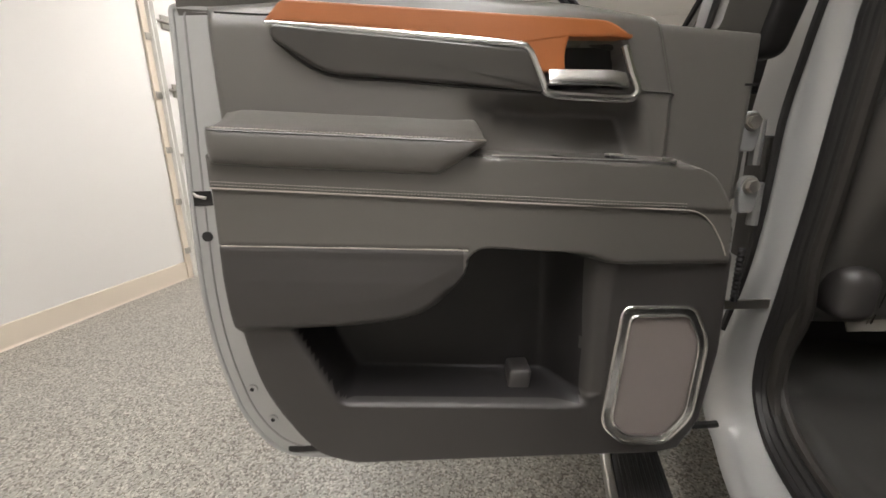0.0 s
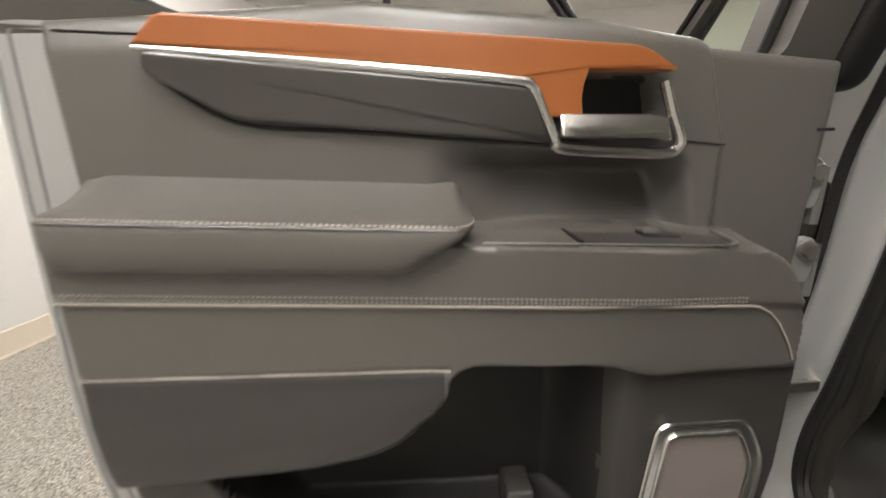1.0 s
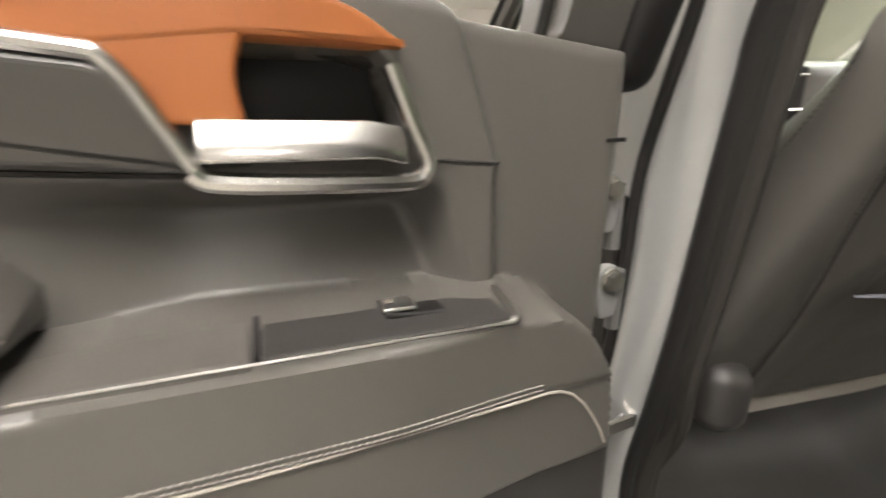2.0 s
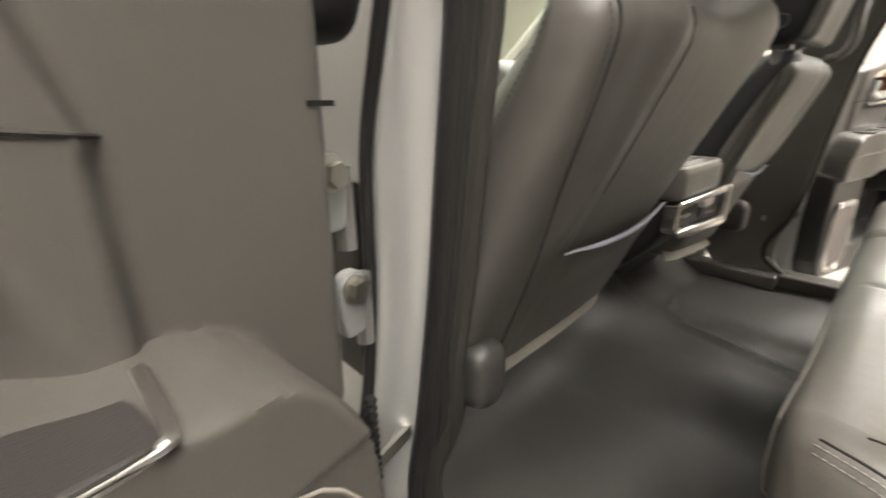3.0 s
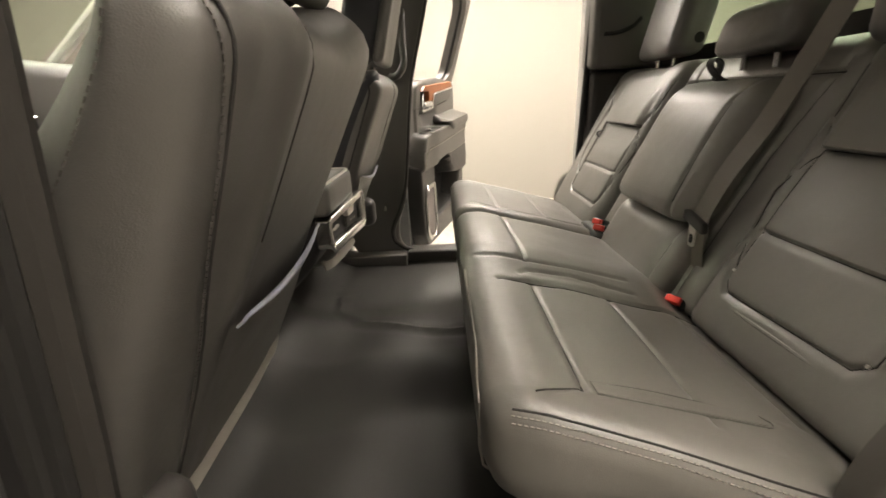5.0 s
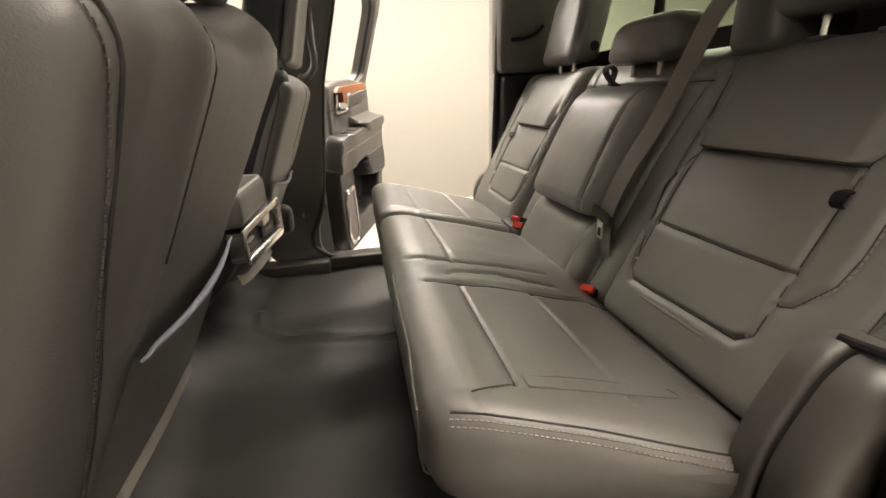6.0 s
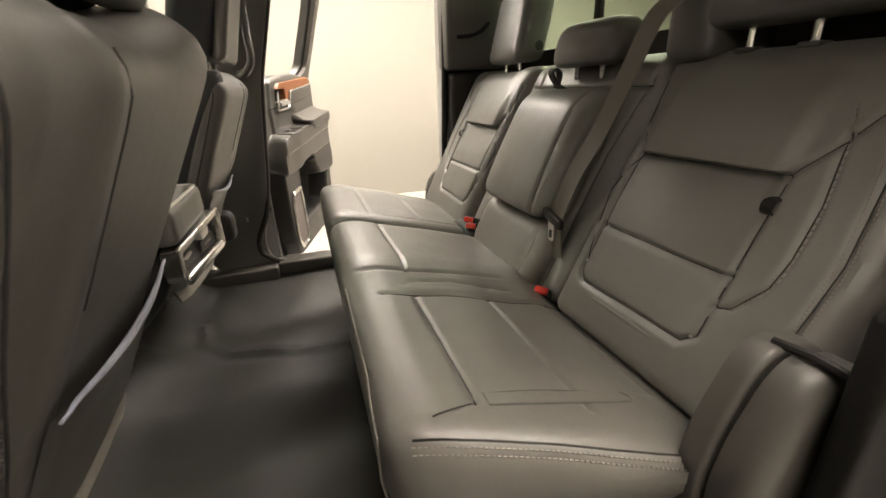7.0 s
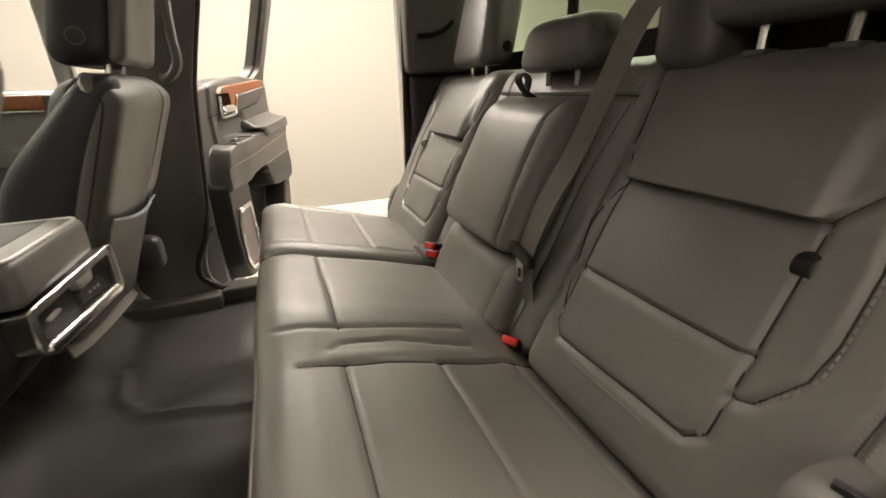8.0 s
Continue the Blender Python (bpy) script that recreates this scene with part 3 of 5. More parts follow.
def brow(th, y):
    """A point on the rounded outboard edge of the near cushion."""
    a = radians(th)
    return CUSH(Vector((-0.745 + 0.045 - 0.045 * math.cos(a), y, 0.89 - 0.045 + 0.045 * math.sin(a))))


for line in (N1[0], N1[2], N1[5], N1[6], N1[7]):
    dense = [Vector(p).lerp(Vector(q), k / 16) for p, q in zip(line, line[1:]) for k in range(17)]
    part("seam", tube([CUSH(Vector((v.x, v.y, 0.89))) + Vector((0, 0, 0.0003)) for v in dense if -0.74 < v.x and v.y < -0.455], 0.0013, 5), SEAM, bench)
ys = [-0.44 - 0.45 * i / 70 for i in range(71)]
part("edge_seam", tube([brow(48, y) for y in ys], 0.0015, 6), SEAM, bench)
for th in (38, 27):
    st = stitches([brow(th, y) + Vector((-0.0006, 0, 0.0004)) for y in ys], 0.007, 0.0013)
    part("edge_stitching", st, THREAD, bench, "pale double stitching")
def face_at(x, z):
    """A point on the front face of the near cushion, its upper edge rounded."""
    return CUSH(Vector((x, -0.45 + (math.sqrt(max(0.0, 0.045 ** 2 - (z - 0.845) ** 2)) if z > 0.845 else 0.045), z))) + Vector((0, 0.001, 0))


part("front_piping", tube([face_at(-0.30 - 0.40 * i / 30, 0.868 - 0.014 * ease((i - 20) / 10)) for i in range(31)] + [face_at(-0.704, z) for z in (0.835, 0.81, 0.78, 0.74, 0.705)], 0.0018, 5), THREAD, bench, "thin grey piping along the front edge")


def top_at(x, y, off=0.0):
    return CUSH(Vector((x, y, 0.89))) + Vector((0, 0, off))


slot = [top_at(-0.668 + 0.030 * i / 10, -0.548 - 0.22 * i / 10, -0.0012) for i in range(11)]
part("pad_slot", strip(slot, (1, 0, 0), 0.022, 0.006), LEATHER, bench, "sunken strip in the cushion")
def slot_side(i, s):
    return top_at(-0.668 + 0.030 * i / 10 + s * 0.0125, -0.548 - 0.22 * i / 10, 0.0)


ring = [slot_side(i, 1) for i in range(11)] + [top_at(-0.638 + 0.0125 * math.cos(a), -0.768 - 0.012 * math.sin(a)) for a in (0.5, 1.0, 1.57, 2.1, 2.6)] + [slot_side(i, -1) for i in range(10, -1, -1)]
part("slot_piping", tube(ring, 0.0013, 5), LEATHER_DARK, bench)
part("seat_box", rbox(-0.70, 0.58, -1.2, -0.56, FZ - 0.02, 0.70, 0.02), BLACK, bench, "black box under the cushions")


def back_y(z):
    return -0.90 - 0.5 * (z - 0.885)


def backrest(x0, x1, z0, z1, seams, name, thick=0.13, puff=0.012, sag=None, front=0.0, mat=None, n=(110, 2, 130), ledge=None, dip=None, r=0.035, power=8):
    """A leaning sewn backrest pad; ledge is a box whose top edge the upper pad overhangs."""
    def fn(p):
        x, y, z = p
        if y > -thick / 2:
            u = 2 * (x - x0) / (x1 - x0) - 1
            w = 2 * (z - z0) / (z1 - z0) - 1
            y += puff * (1 - abs(u) ** power) * (1 - abs(w) ** power) + front
            for line in seams:
                y += groove(seg_dist(x, z, line), 0.0048, 0.007)
            if ledge:
                a0, a1, zt = ledge
                side = ease((x - a0) / 0.03 + 0.5) * ease((a1 - x) / 0.03 + 0.5)
                y += side * 0.014 * ease((z - zt) / 0.008 + 0.5) * ease((zt + 0.16 - z) / 0.12)
                y -= side * 0.010 * ease((zt - z) / 0.012 + 0.5) * ease((z - zt + 0.10) / 0.09)
            y += 0.0020 * noise.noise((x * 8, 2.0, z * 8))
        if dip and z > (z0 + z1) / 2:
            z -= dip * ease((0.16 - abs(x - (x0 + x1) / 2)) / 0.03) * ease((z - z1 + 0.09) / 0.08)
        return Vector((x, y + back_y(z), z))
    pad = part(name, rbox(x0, x1, -thick, 0.0, z0, z1, r, n, fn), mat or LEATHER, bench, "")
    for line in seams:
        dense = [Vector(p).lerp(Vector(q), k / 16) for p, q in zip(line, line[1:]) for k in range(17)]
        part("seam", tube([fn(Vector((v.x, 0.0, v.y))) + Vector((0, 0.0004, 0)) for v in dense if z0 + 0.04 < v.y < z1 - 0.04], 0.0013, 5), SEAM, pad)
    return pad, fn


def insert(a, b):
    lo, hi = min(a, b), max(a, b)
    return [[(a, 0.895), (a, 1.125), (b, 1.13), (b, 0.895), (b - 0.02 * (1 if b > a else -1), 0.878), (a + 0.02 * (1 if b > a else -1), 0.875), (a, 0.895)], [(a, 0.985), (b, 0.985)]]


WING = [[(-0.665, 1.13), (-0.70, 1.17), (-0.74, 1.23), (-0.79, 1.275)], [(-0.384, 1.13), (-0.36, 1.18), (-0.352, 1.26)], [(-0.384, 1.12), (-0.345, 1.05), (-0.362, 0.98), (-0.385, 0.90)],
        [(-0.667, 0.94), (-0.69, 0.948), (-0.719, 0.99), (-0.725, 1.03), (-0.723, 1.10), (-0.705, 1.19)], [(-0.772, 0.93), (-0.778, 1.04), (-0.767, 1.14), (-0.745, 1.26)]]
_, NEAR = backrest(-0.815, -0.335, 0.782, 1.318, insert(-0.384, -0.667) + WING, "backrest", ledge=(-0.66, -0.39, 1.13), dip=0.012)
backrest(0.235, 0.715, 0.782, 1.318, insert(0.284, 0.567) + [[(2 * C - x, z) for x, z in line] for line in WING], "backrest", ledge=(0.29, 0.56, 1.13), dip=0.012)
backrest(-0.328, 0.228, 0.77, 1.318, [[(-0.3, 1.25), (0.2, 1.25)], [(0.10, 0.8), (0.12, 1.1), (0.16, 1.3)], [(-0.27, 0.8), (-0.27, 1.1), (-0.3, 1.3)]], "backrest", front=-0.018)
backrest(-0.248, 0.095, 0.955, 1.250, [[(-0.205, 0.94), (-0.200, 1.10), (-0.195, 1.25)]], "armrest", thick=0.19, front=0.078, puff=0.022, n=(60, 6, 56), r=0.045, power=3.5)
backrest(-0.262, 0.095, 0.79, 0.953, [[(-0.225, 0.80), (-0.222, 0.95)]], "armrest_base", thick=0.14, front=0.036, puff=0.010, n=(30, 4, 16), r=0.03, power=4)


def on_back(x, z, off=0.001):
    return NEAR(Vector((x, 0.0, z))) + Vector((0, off, 0))


def densify(pts, n=14):
    return [tuple(v) for v in smooth_path([(a, b, 0) for a, b in pts], n)]


jag = [on_back(x - 0.004, z) for x, z, _ in densify([(-0.69, 0.95), (-0.719, 0.99), (-0.725, 1.03), (-0.723, 1.10), (-0.708, 1.18), (-0.69, 1.23)])]
part("wing_stitching", stitches(jag, 0.010, 0.0016, long=0.7), THREAD, bench, "bold pale stitching")
for dx in (-0.006, 0.006):
    dbl = [on_back(x + dx, z) for x, z, _ in densify([(-0.776, 0.95), (-0.778, 1.04), (-0.768, 1.13), (-0.755, 1.2)])]
    part("wing_stitching", stitches(dbl, 0.006, 0.0012), THREAD, bench, "pale double stitching")
roll = [NEAR(Vector((-0.40 - 0.25 * i / 20, 0.0, 0.858))) + Vector((0, -0.005, 0)) for i in range(21)]
part("lower_roll", tube(roll, [0.002 + 0.004 * math.sin(math.pi * (i + 0.5) / 21) ** 0.5 for i in range(21)], 10), LEATHER, bench, "rounded lower edge of the backrest")
for x, z in ((-0.661, 0.893), (-0.393, 0.915)):
    part("seam_tack", disc(on_back(x, z, 0.002), (0, 1, 0.4), 0.0028, 0.003, 8), ALU, bench)
part("top_cord", tube([on_back(x, 1.292 - 0.016 * ease((0.16 - abs(x + 0.56)) / 0.03), -0.006) for x in [-0.80 + 0.45 * i / 40 for i in range(41)]], 0.0025, 6), SEAM, bench)

# loop that pulls the armrest down
bm = strip(smooth_path([(-0.055, -1.045, 1.247), (-0.052, -1.02, 1.262), (-0.050, -1.005, 1.285), (-0.046, -1.015, 1.298), (-0.042, -1.035, 1.285), (-0.035, -1.03, 1.25)], 6), (1, 0.2, 0), 0.020, 0.003)
part("pull_loop", bm, BLACK, bench, "black fabric pull loop")
for x, s in ((-0.668, 1), (0.568, -1)):
    y = back_y(1.085) + 0.012
    lp = strip(smooth_path([(x, y - 0.02, 1.10), (x, y + 0.003, 1.098), (x, y + 0.009, 1.088), (x, y + 0.004, 1.079), (x, y - 0.012, 1.075)], 5), (1, 0, 0), 0.017, 0.0022)
    part("belt_keeper", lp, BLACK, bench, "black webbing keeper loop")

# plastic cover beside the near backrest
cov = [(-0.775, 0.55, 0.03), (-0.772, 0.85, 0.10), (-0.82, 0.950, 0.05), (-0.850, 0.975, 0.02), (-0.95, 0.955, 0.04), (-1.0, 0.55, 0.05)]
part("side_cover", plate(fillet(cov, n=6), lambda a, b, d: (d, a, b), -0.772, -0.806, 0.008, seg=3), TRIM, bench, "moulded plastic seat side cover")
part("side_cover", plate(fillet([(a - 0.006, b - 0.006, r) for a, b, r in cov], n=6), lambda a, b, d: (d, a, b), -0.812, -0.862, 0.028, seg=4), TRIM, bench, "moulded plastic seat side cover")
far_cov = fillet([(-0.865, 0.70, 0.02), (-0.875, 0.85, 0.06), (-0.91, 0.915, 0.04), (-0.98, 0.92, 0.04), (-1.00, 0.70, 0.03)], n=5)
part("side_cover", plate(far_cov, lambda a, b, d: (d, a, b), 0.690, 0.735, 0.010, seg=3), BLACK, bench, "black plastic seat side cover")
part("cover_edge", tube([(0.737, a, b) for a, b in far_cov], 0.003, 6, True), HEM, bench, "pale edge of the cover")
# Black tube draws the shade in the gap above the cover.
part("gap_bar", tube([(-0.790, -0.862, 0.972), (-0.83, -0.868, 0.974), (-0.862, -0.874, 0.968)], 0.006, 8), BLACK, bench)
part("gap_bar", tube([(-0.64, -0.872, 0.812), (-0.70, -0.888, 0.815)], 0.006, 8), CHROME, bench)


def headrest(x, z0, z1, w, y=None, d=0.11, drop=0.015, lab="dark leather head restraint on two chrome posts"):
    y = back_y(1.31) - 0.045 if y is None else y
    hr = thing("head_rest", lab, "headrest", "rear head restraints")

    def fn(p):
        k = (p.z - z0) / (z1 - z0)
        return Vector((p.x * (1 - 0.10 * ease(k - 0.3)) + x, p.y - 0.22 * (p.z - z0) + 0.012 * (1 - (2 * p.x / w) ** 2) * (1 if p.y > y else 0), p.z - drop * (2 * p.x / w) ** 2 * ease(k)))
    part("pad", rbox(-w / 2, w / 2, y - d / 2, y + d / 2, z0, z1, 0.032, (10, 5, 8), fn), LEATHER_DARK, hr)
    for dx in (-0.052, 0.052):
        part("post", tube([(x + dx, y, 1.27), (x + dx, y, z0 + 0.02)], 0.0075, 10), CHROME, hr, "chrome post")
        part("guide", rbox(x + dx - 0.016, x + dx + 0.016, y - 0.018, y + 0.018, 1.300, 1.309, 0.004), LEATHER_DARK, hr)
    part("button", disc((x + (w / 2 - 0.004) * (1 if x < C else -1), y - 0.03, z0 + 0.05), (1, 0, 0), 0.016, 0.010), BLACK, hr)
    return hr


headrest(-0.525, 1.340, 1.58, 0.29, y=-1.135)
headrest(0.455, 1.336, 1.58, 0.25)
headrest(-0.085, 1.300, 1.405, 0.25, y=-1.095, d=0.095, drop=0.004, lab="low dark leather centre head restraint")

# centre belt: tower, webbing, tongue and buckles
belt = thing("seat_belt", "grey-brown centre shoulder belt with steel tongue", "seat belt")
part("tower", rbox(-0.44, -0.33, -1.26, -1.075, 1.29, 1.415, 0.03, (2, 2, 2)), LEATHER_DARK, belt, "padded belt tower")
run = smooth_path([(-0.385, -1.09, 1.418), (-0.380, -1.05, 1.40), (-0.374, -1.012, 1.365), (-0.345, -0.992, 1.275), (-0.318, -0.962, 1.17), (-0.295, -0.925, 1.08), (-0.275, -0.905, 1.0), (-0.268, -0.898, 0.955)], 6)
part("webbing", strip(run, (1, 0.05, 0.28), 0.046, 0.0022), BELT, belt)
part("webbing", strip(smooth_path([(-0.268, -0.900, 0.952), (-0.272, -0.905, 0.88), (-0.285, -0.93, 0.80)], 4), (1, 0.15, 0), 0.046, 0.0022), BELT, belt)
tg = part("tongue", rbox(-0.303, -0.233, -0.902, -0.886, 0.962, 0.985, 0.005, fn=lambda p: Vector((p.x, p.y, p.z + 0.25 * (p.x + 0.268)))), DARK, belt, "dark plastic tongue grip")
part("tongue_blade", plate(fillet([(-0.278, 0.965), (-0.252, 0.965), (-0.256, 0.918), (-0.274, 0.918)], 0.006), lambda a, b, d: (a, d, b), -0.896, -0.892), STEEL, tg, "steel blade")
part("blade_slot", block(-0.270, -0.260, -0.8918, -0.8905, 0.926, 0.945), BLACK, tg)


def buckle(x, y, z, turn, tall=0.05, tilt=-38):
    b = thing("belt_buckle", "black belt buckle with red release button", "belt buckle", "belt buckles", pose(x, y, z, tilt, 0, turn))
    part("body", rbox(-0.020, 0.020, -0.011, 0.011, -0.09, tall - 0.022, 0.006), BLACK, b)
    part("release_button", rbox(-0.0155, 0.0155, -0.0085, 0.0085, tall - 0.030, tall - 0.012, 0.003), RED, b, "red release button")
    return b


buckle(-0.286, -0.874, 0.778, 35, 0.06)
buckle(0.108, -0.852, 0.846, 40, 0.045, -68)
buckle(0.150, -0.866, 0.852, 30, 0.045, -68)
part("web_sleeve", rbox(0.045, 0.205, -0.905, -0.815, 0.79, 0.848, 0.02, (3, 3, 2), lambda p: Vector((p.x + 0.5 * (p.y + 0.86), p.y, p.z - 0.10 * max(0.0, 0.10 - p.x)))), BLACK, bench, "black buckle webbing")

# ---------------------------------------------------------------- front seats
def front_seat(s, label):
    """A front seat seen from behind: shell, pocket, side shield, cushion, head restraint."""
    xc = -0.575 if s < 0 else 0.44
    lean, back = (0.5, -0.13) if s < 0 else (0.40, -0.118)
    seat = thing("front_seat", label, "car seat", "front seats")

    def X(x):
        return xc + (x if s < 0 else -x)

    def rear(z):
        return back - lean * (z - 1.01)

    def hem(x, z):
        return z + (x + 0.137) * 0.13 * ease((0.98 - z) / 0.26)

    PANEL = [(-0.080, 0.70), (-0.086, 0.85), (-0.092, 1.02), (-0.090, 1.12), (-0.104, 1.30)]
    STITCH = [(-0.105, 0.70), (-0.142, 0.9), (-0.168, 1.0), (-0.212, 1.14), (-0.246, 1.3)]

    def fn(p):
        x, y, z = p
        z = hem(x, z)
        if x > 0:
            x *= 1 + 0.22 * ease((0.96 - z) / 0.22)
        if x < -0.05:
            x += 0.85 * max(0.0, z - 1.125) * ease((-0.05 - x) / 0.16) * (max(0.0, y + 0.04) / 0.125) ** 1.4
        k = ease((0.02 - y) / 0.10)
        if k > 0:
            u = x / 0.265
            edge = np.interp(z, [q[1] for q in PANEL], [q[0] for q in PANEL])
            y += k * (0.014 * max(0.0, u) ** 4 + 0.012 * max(0.0, -u) ** 4)
            y += k * 0.005 * ease((x - edge) / 0.016 + 0.5) * ease((z - 0.66) / 0.1) * ease((0.25 - x) / 0.03)
            y += k * groove(seg_dist(x, z, STITCH), 0.009, -0.004)
            y -= k * 0.010 * math.exp(-((x - edge + 0.048) / 0.020) ** 2) * ease((z - 0.98) / 0.08)
            y += k * 0.05 * ease((z - 1.24) / 0.1) ** 2
            y += k * (0.028 * max(0.0, -u) ** 2 if s > 0 else 0.0)
        z += (0.035 if s < 0 else -0.005) * ease(x / 0.2) * ease((z - 1.18) / 0.14)
        return Vector((X(x), y + rear(z) + 0.105, z))
    part("backrest", rbox(-0.265, 0.265, -0.105, 0.085 if s < 0 else -0.012, 0.692, 1.335, 0.05, (60, 6, 56), fn), LEATHER_DARK, seat)

    def on_rear(x, z, off=0.0):
        v = fn(Vector((x, -0.105, z)))
        return v + Vector((0, -off, -off * 0.4))

    ST = [(a, b) for a, b, _ in densify(STITCH, 12)]
    def on_corner(x, z):
        """A point on the rear face where it rounds into the outboard side."""
        d = max(0.0, min(0.0499, -0.215 - x))
        return fn(Vector((x, -0.105 + 0.05 - math.sqrt(0.05 ** 2 - d * d), z))) + Vector((0, -0.0022, 0))

    if s < 0:
        dense = [(x, z) for x, z in ST if z < 1.30]
        part("stitching", stitches([on_corner(x - 0.003, z) + Vector((0, -0.0008, 0)) for x, z in dense], 0.0065, 0.0010, long=0.7), SEAT_THREAD, seat, "grey-brown stitching")
        part("back_seam", tube([on_corner(x + 0.0045, z) + Vector((0, 0.0008, 0)) for x, z in dense], 0.0014, 6), SEAM, seat)
        side = [fn(Vector((-0.2652, 0.012 - 0.05 * i / 30, 1.10 + 0.19 * i / 30))) for i in range(31)]
        part("side_stitching", stitches(side, 0.0075, 0.0008, long=0.6), SEAT_THREAD, seat, "faint side stitching")
    bol = rbox(0.150, 0.2685, -0.074, 0.110, 0.72, 1.326, 0.058, (4, 5, 16), lambda p: Vector((X(p.x), -0.074 + (p.y + 0.074) * (1 - 0.55 * ease((p.z - 1.10) / 0.24)) + rear(p.z) + 0.105, p.z)))
    pad = rbox(-0.262, 0.17, -0.060, 0.080, 0.72, 1.325, 0.05, (4, 3, 10), lambda p: Vector((X(p.x), p.y + rear(p.z) + 0.105, p.z)))
    if s > 0:
        part("front_pad", pad, BOLSTER, seat, "black leather front pad")
    else:
        pad.free()
    part("inboard_bolster", bol, BOLSTER, seat, "black leather inboard bolster")
    rimz = [0.74 + 0.55 * i / 30 for i in range(31)]
    part("edge_piping", tube([fn(Vector((0.262, -0.075, z))) for z in rimz], 0.0022, 6), SEAM, seat)
    # map pocket across the lower half: a thin flap with a rolled lip
    bm = bmesh.new()
    rows = []
    for j in range(25):
        row = []
        for i in range(25):
            x = -0.118 + 0.352 * i / 24
            zl = 1.008 + 0.018 * (i / 24) - 0.016 * math.sin(math.pi * i / 24)
            z = 0.735 + (zl - 0.735) * j / 24
            row.append(bm.verts.new(on_rear(x, z, 0.001 + 0.005 * min(1.0, i / 5) + 0.010 * ease((j - 14) / 10) * math.sin(math.pi * min(1, max(0, (i + 1) / 26))))))
        rows.append(row)
    for r0, r1 in zip(rows, rows[1:]):
        for k in range(24):
            bm.faces.new((r0[k], r0[k + 1], r1[k + 1], r1[k]))
    part("map_pocket", bm, LEATHER_DARK, seat, "vinyl map pocket")
    lip = [on_rear(-0.118 + 0.352 * i / 24, 1.008 + 0.018 * (i / 24) - 0.016 * math.sin(math.pi * i / 24), 0.008 + 0.010 * math.sin(math.pi * (i + 1) / 26)) for i in range(25)]
    part("pocket_lip", tube(lip, [0.0015 + 0.0035 * math.sin(math.pi * (i + 0.6) / 25.5) for i in range(25)], 8), LIP, seat, "rolled pocket edge, bluish highlight in its colour")
    he = [fn(Vector((-0.145 + 0.40 * i / 24, -0.095, 0.704))) + Vector((0, -0.008, 0.0)) for i in range(25)]
    part("hem_strip", strip(he, (0, 0.5, 1), 0.034, 0.006), HEM, seat, "pale plastic hem")
    part("panel_edge", tube([on_rear(float(a) + 0.006, b, 0.0018) for a, b, _ in densify(PANEL, 8) if b > 1.08], 0.0009, 6), SEAM, seat)
    part("cushion", rbox(min(X(-0.25), X(0.25)), max(X(-0.25), X(0.25)), 0.06, 0.56, 0.76, 0.93, 0.06, (4, 4, 2)), LEATHER, seat)
    part("seat_base", rbox(min(X(-0.2), X(0.2)), max(X(-0.2), X(0.2)), 0.20, 0.5, FZ + 0.02, 0.77, 0.02), BLACK, seat)
    x0, x1 = sorted((X(-0.235), X(-0.155)))
    part("side_shield", rbox(x0, x1, -0.085, 0.13, 0.742, 0.862, 0.035, (2, 4, 4)), TRIM_LOW, seat, "rounded plastic recliner cover")
    part("shield_hole", disc((X(-0.246), -0.088, 1.124), (1, 0.3, 0), 0.007, 0.008), BLACK, seat)

    fwd = 0.0 if s < 0 else 0.02

    def hfn(p):
        return Vector((X(p.x * (1 - 0.12 * ease((p.z - 1.45) / 0.15))), p.y + fwd - 0.25 * (p.z - 1.36) + 0.006 * math.cos(p.x * 20), p.z))
    hd = part("head_restraint", rbox(-0.138, 0.138, -0.200, -0.068, 1.350, 1.60, 0.042, (8, 5, 8), hfn), BOLSTER, seat, "black leather head restraint")
    part("rear_cover", rbox(-0.139, 0.139, -0.222, -0.186, 1.352, 1.598, 0.03, (8, 2, 8), hfn), LEATHER_DARK, hd, "grey vinyl rear cover")
    part("release_button", disc((X(0.137), -0.148 + fwd, 1.405), (1, 0, 0), 0.017, 0.010), BOLSTER, hd)
    part("button_ring", tube([(X(0.142), -0.148 + fwd + 0.017 * math.cos(a), 1.405 + 0.017 * math.sin(a)) for a in [math.pi * i / 8 for i in range(16)]], 0.0015, 6, True), LEATHER_DARK, hd)
    for dx in (-0.06, 0.06):
        part("post", tube([(X(dx), -0.14, 1.29), (X(dx), -0.15, 1.38)], 0.007), CHROME, seat)
    return seat


front_seat(-1, "dark vinyl driver's seat back with map pocket")
front_seat(1, "dark vinyl passenger seat back with map pocket")
grab = thing("grab_handle", "dark curved grab handle on the door post", "grab handle")
part("grip", tube(smooth_path([(0.84, -0.24, 1.62), (0.80, -0.235, 1.56), (0.76, -0.235, 1.46), (0.745, -0.237, 1.385), (0.75, -0.215, 1.345), (0.80, -0.18, 1.335), (0.86, -0.17, 1.35)], 6), 0.015, 10), TRIM, grab)

# ---------------------------------------------------------------- centre console
con = thing("centre_console", "dark centre console with satin chrome rear bezel", "console")


def CP(a, b, d):
    """Console rear face: a across, b up, d out towards the bench."""
    return (a, -0.098 - 0.032 * (a + 0.18) / 0.26 - d, b)


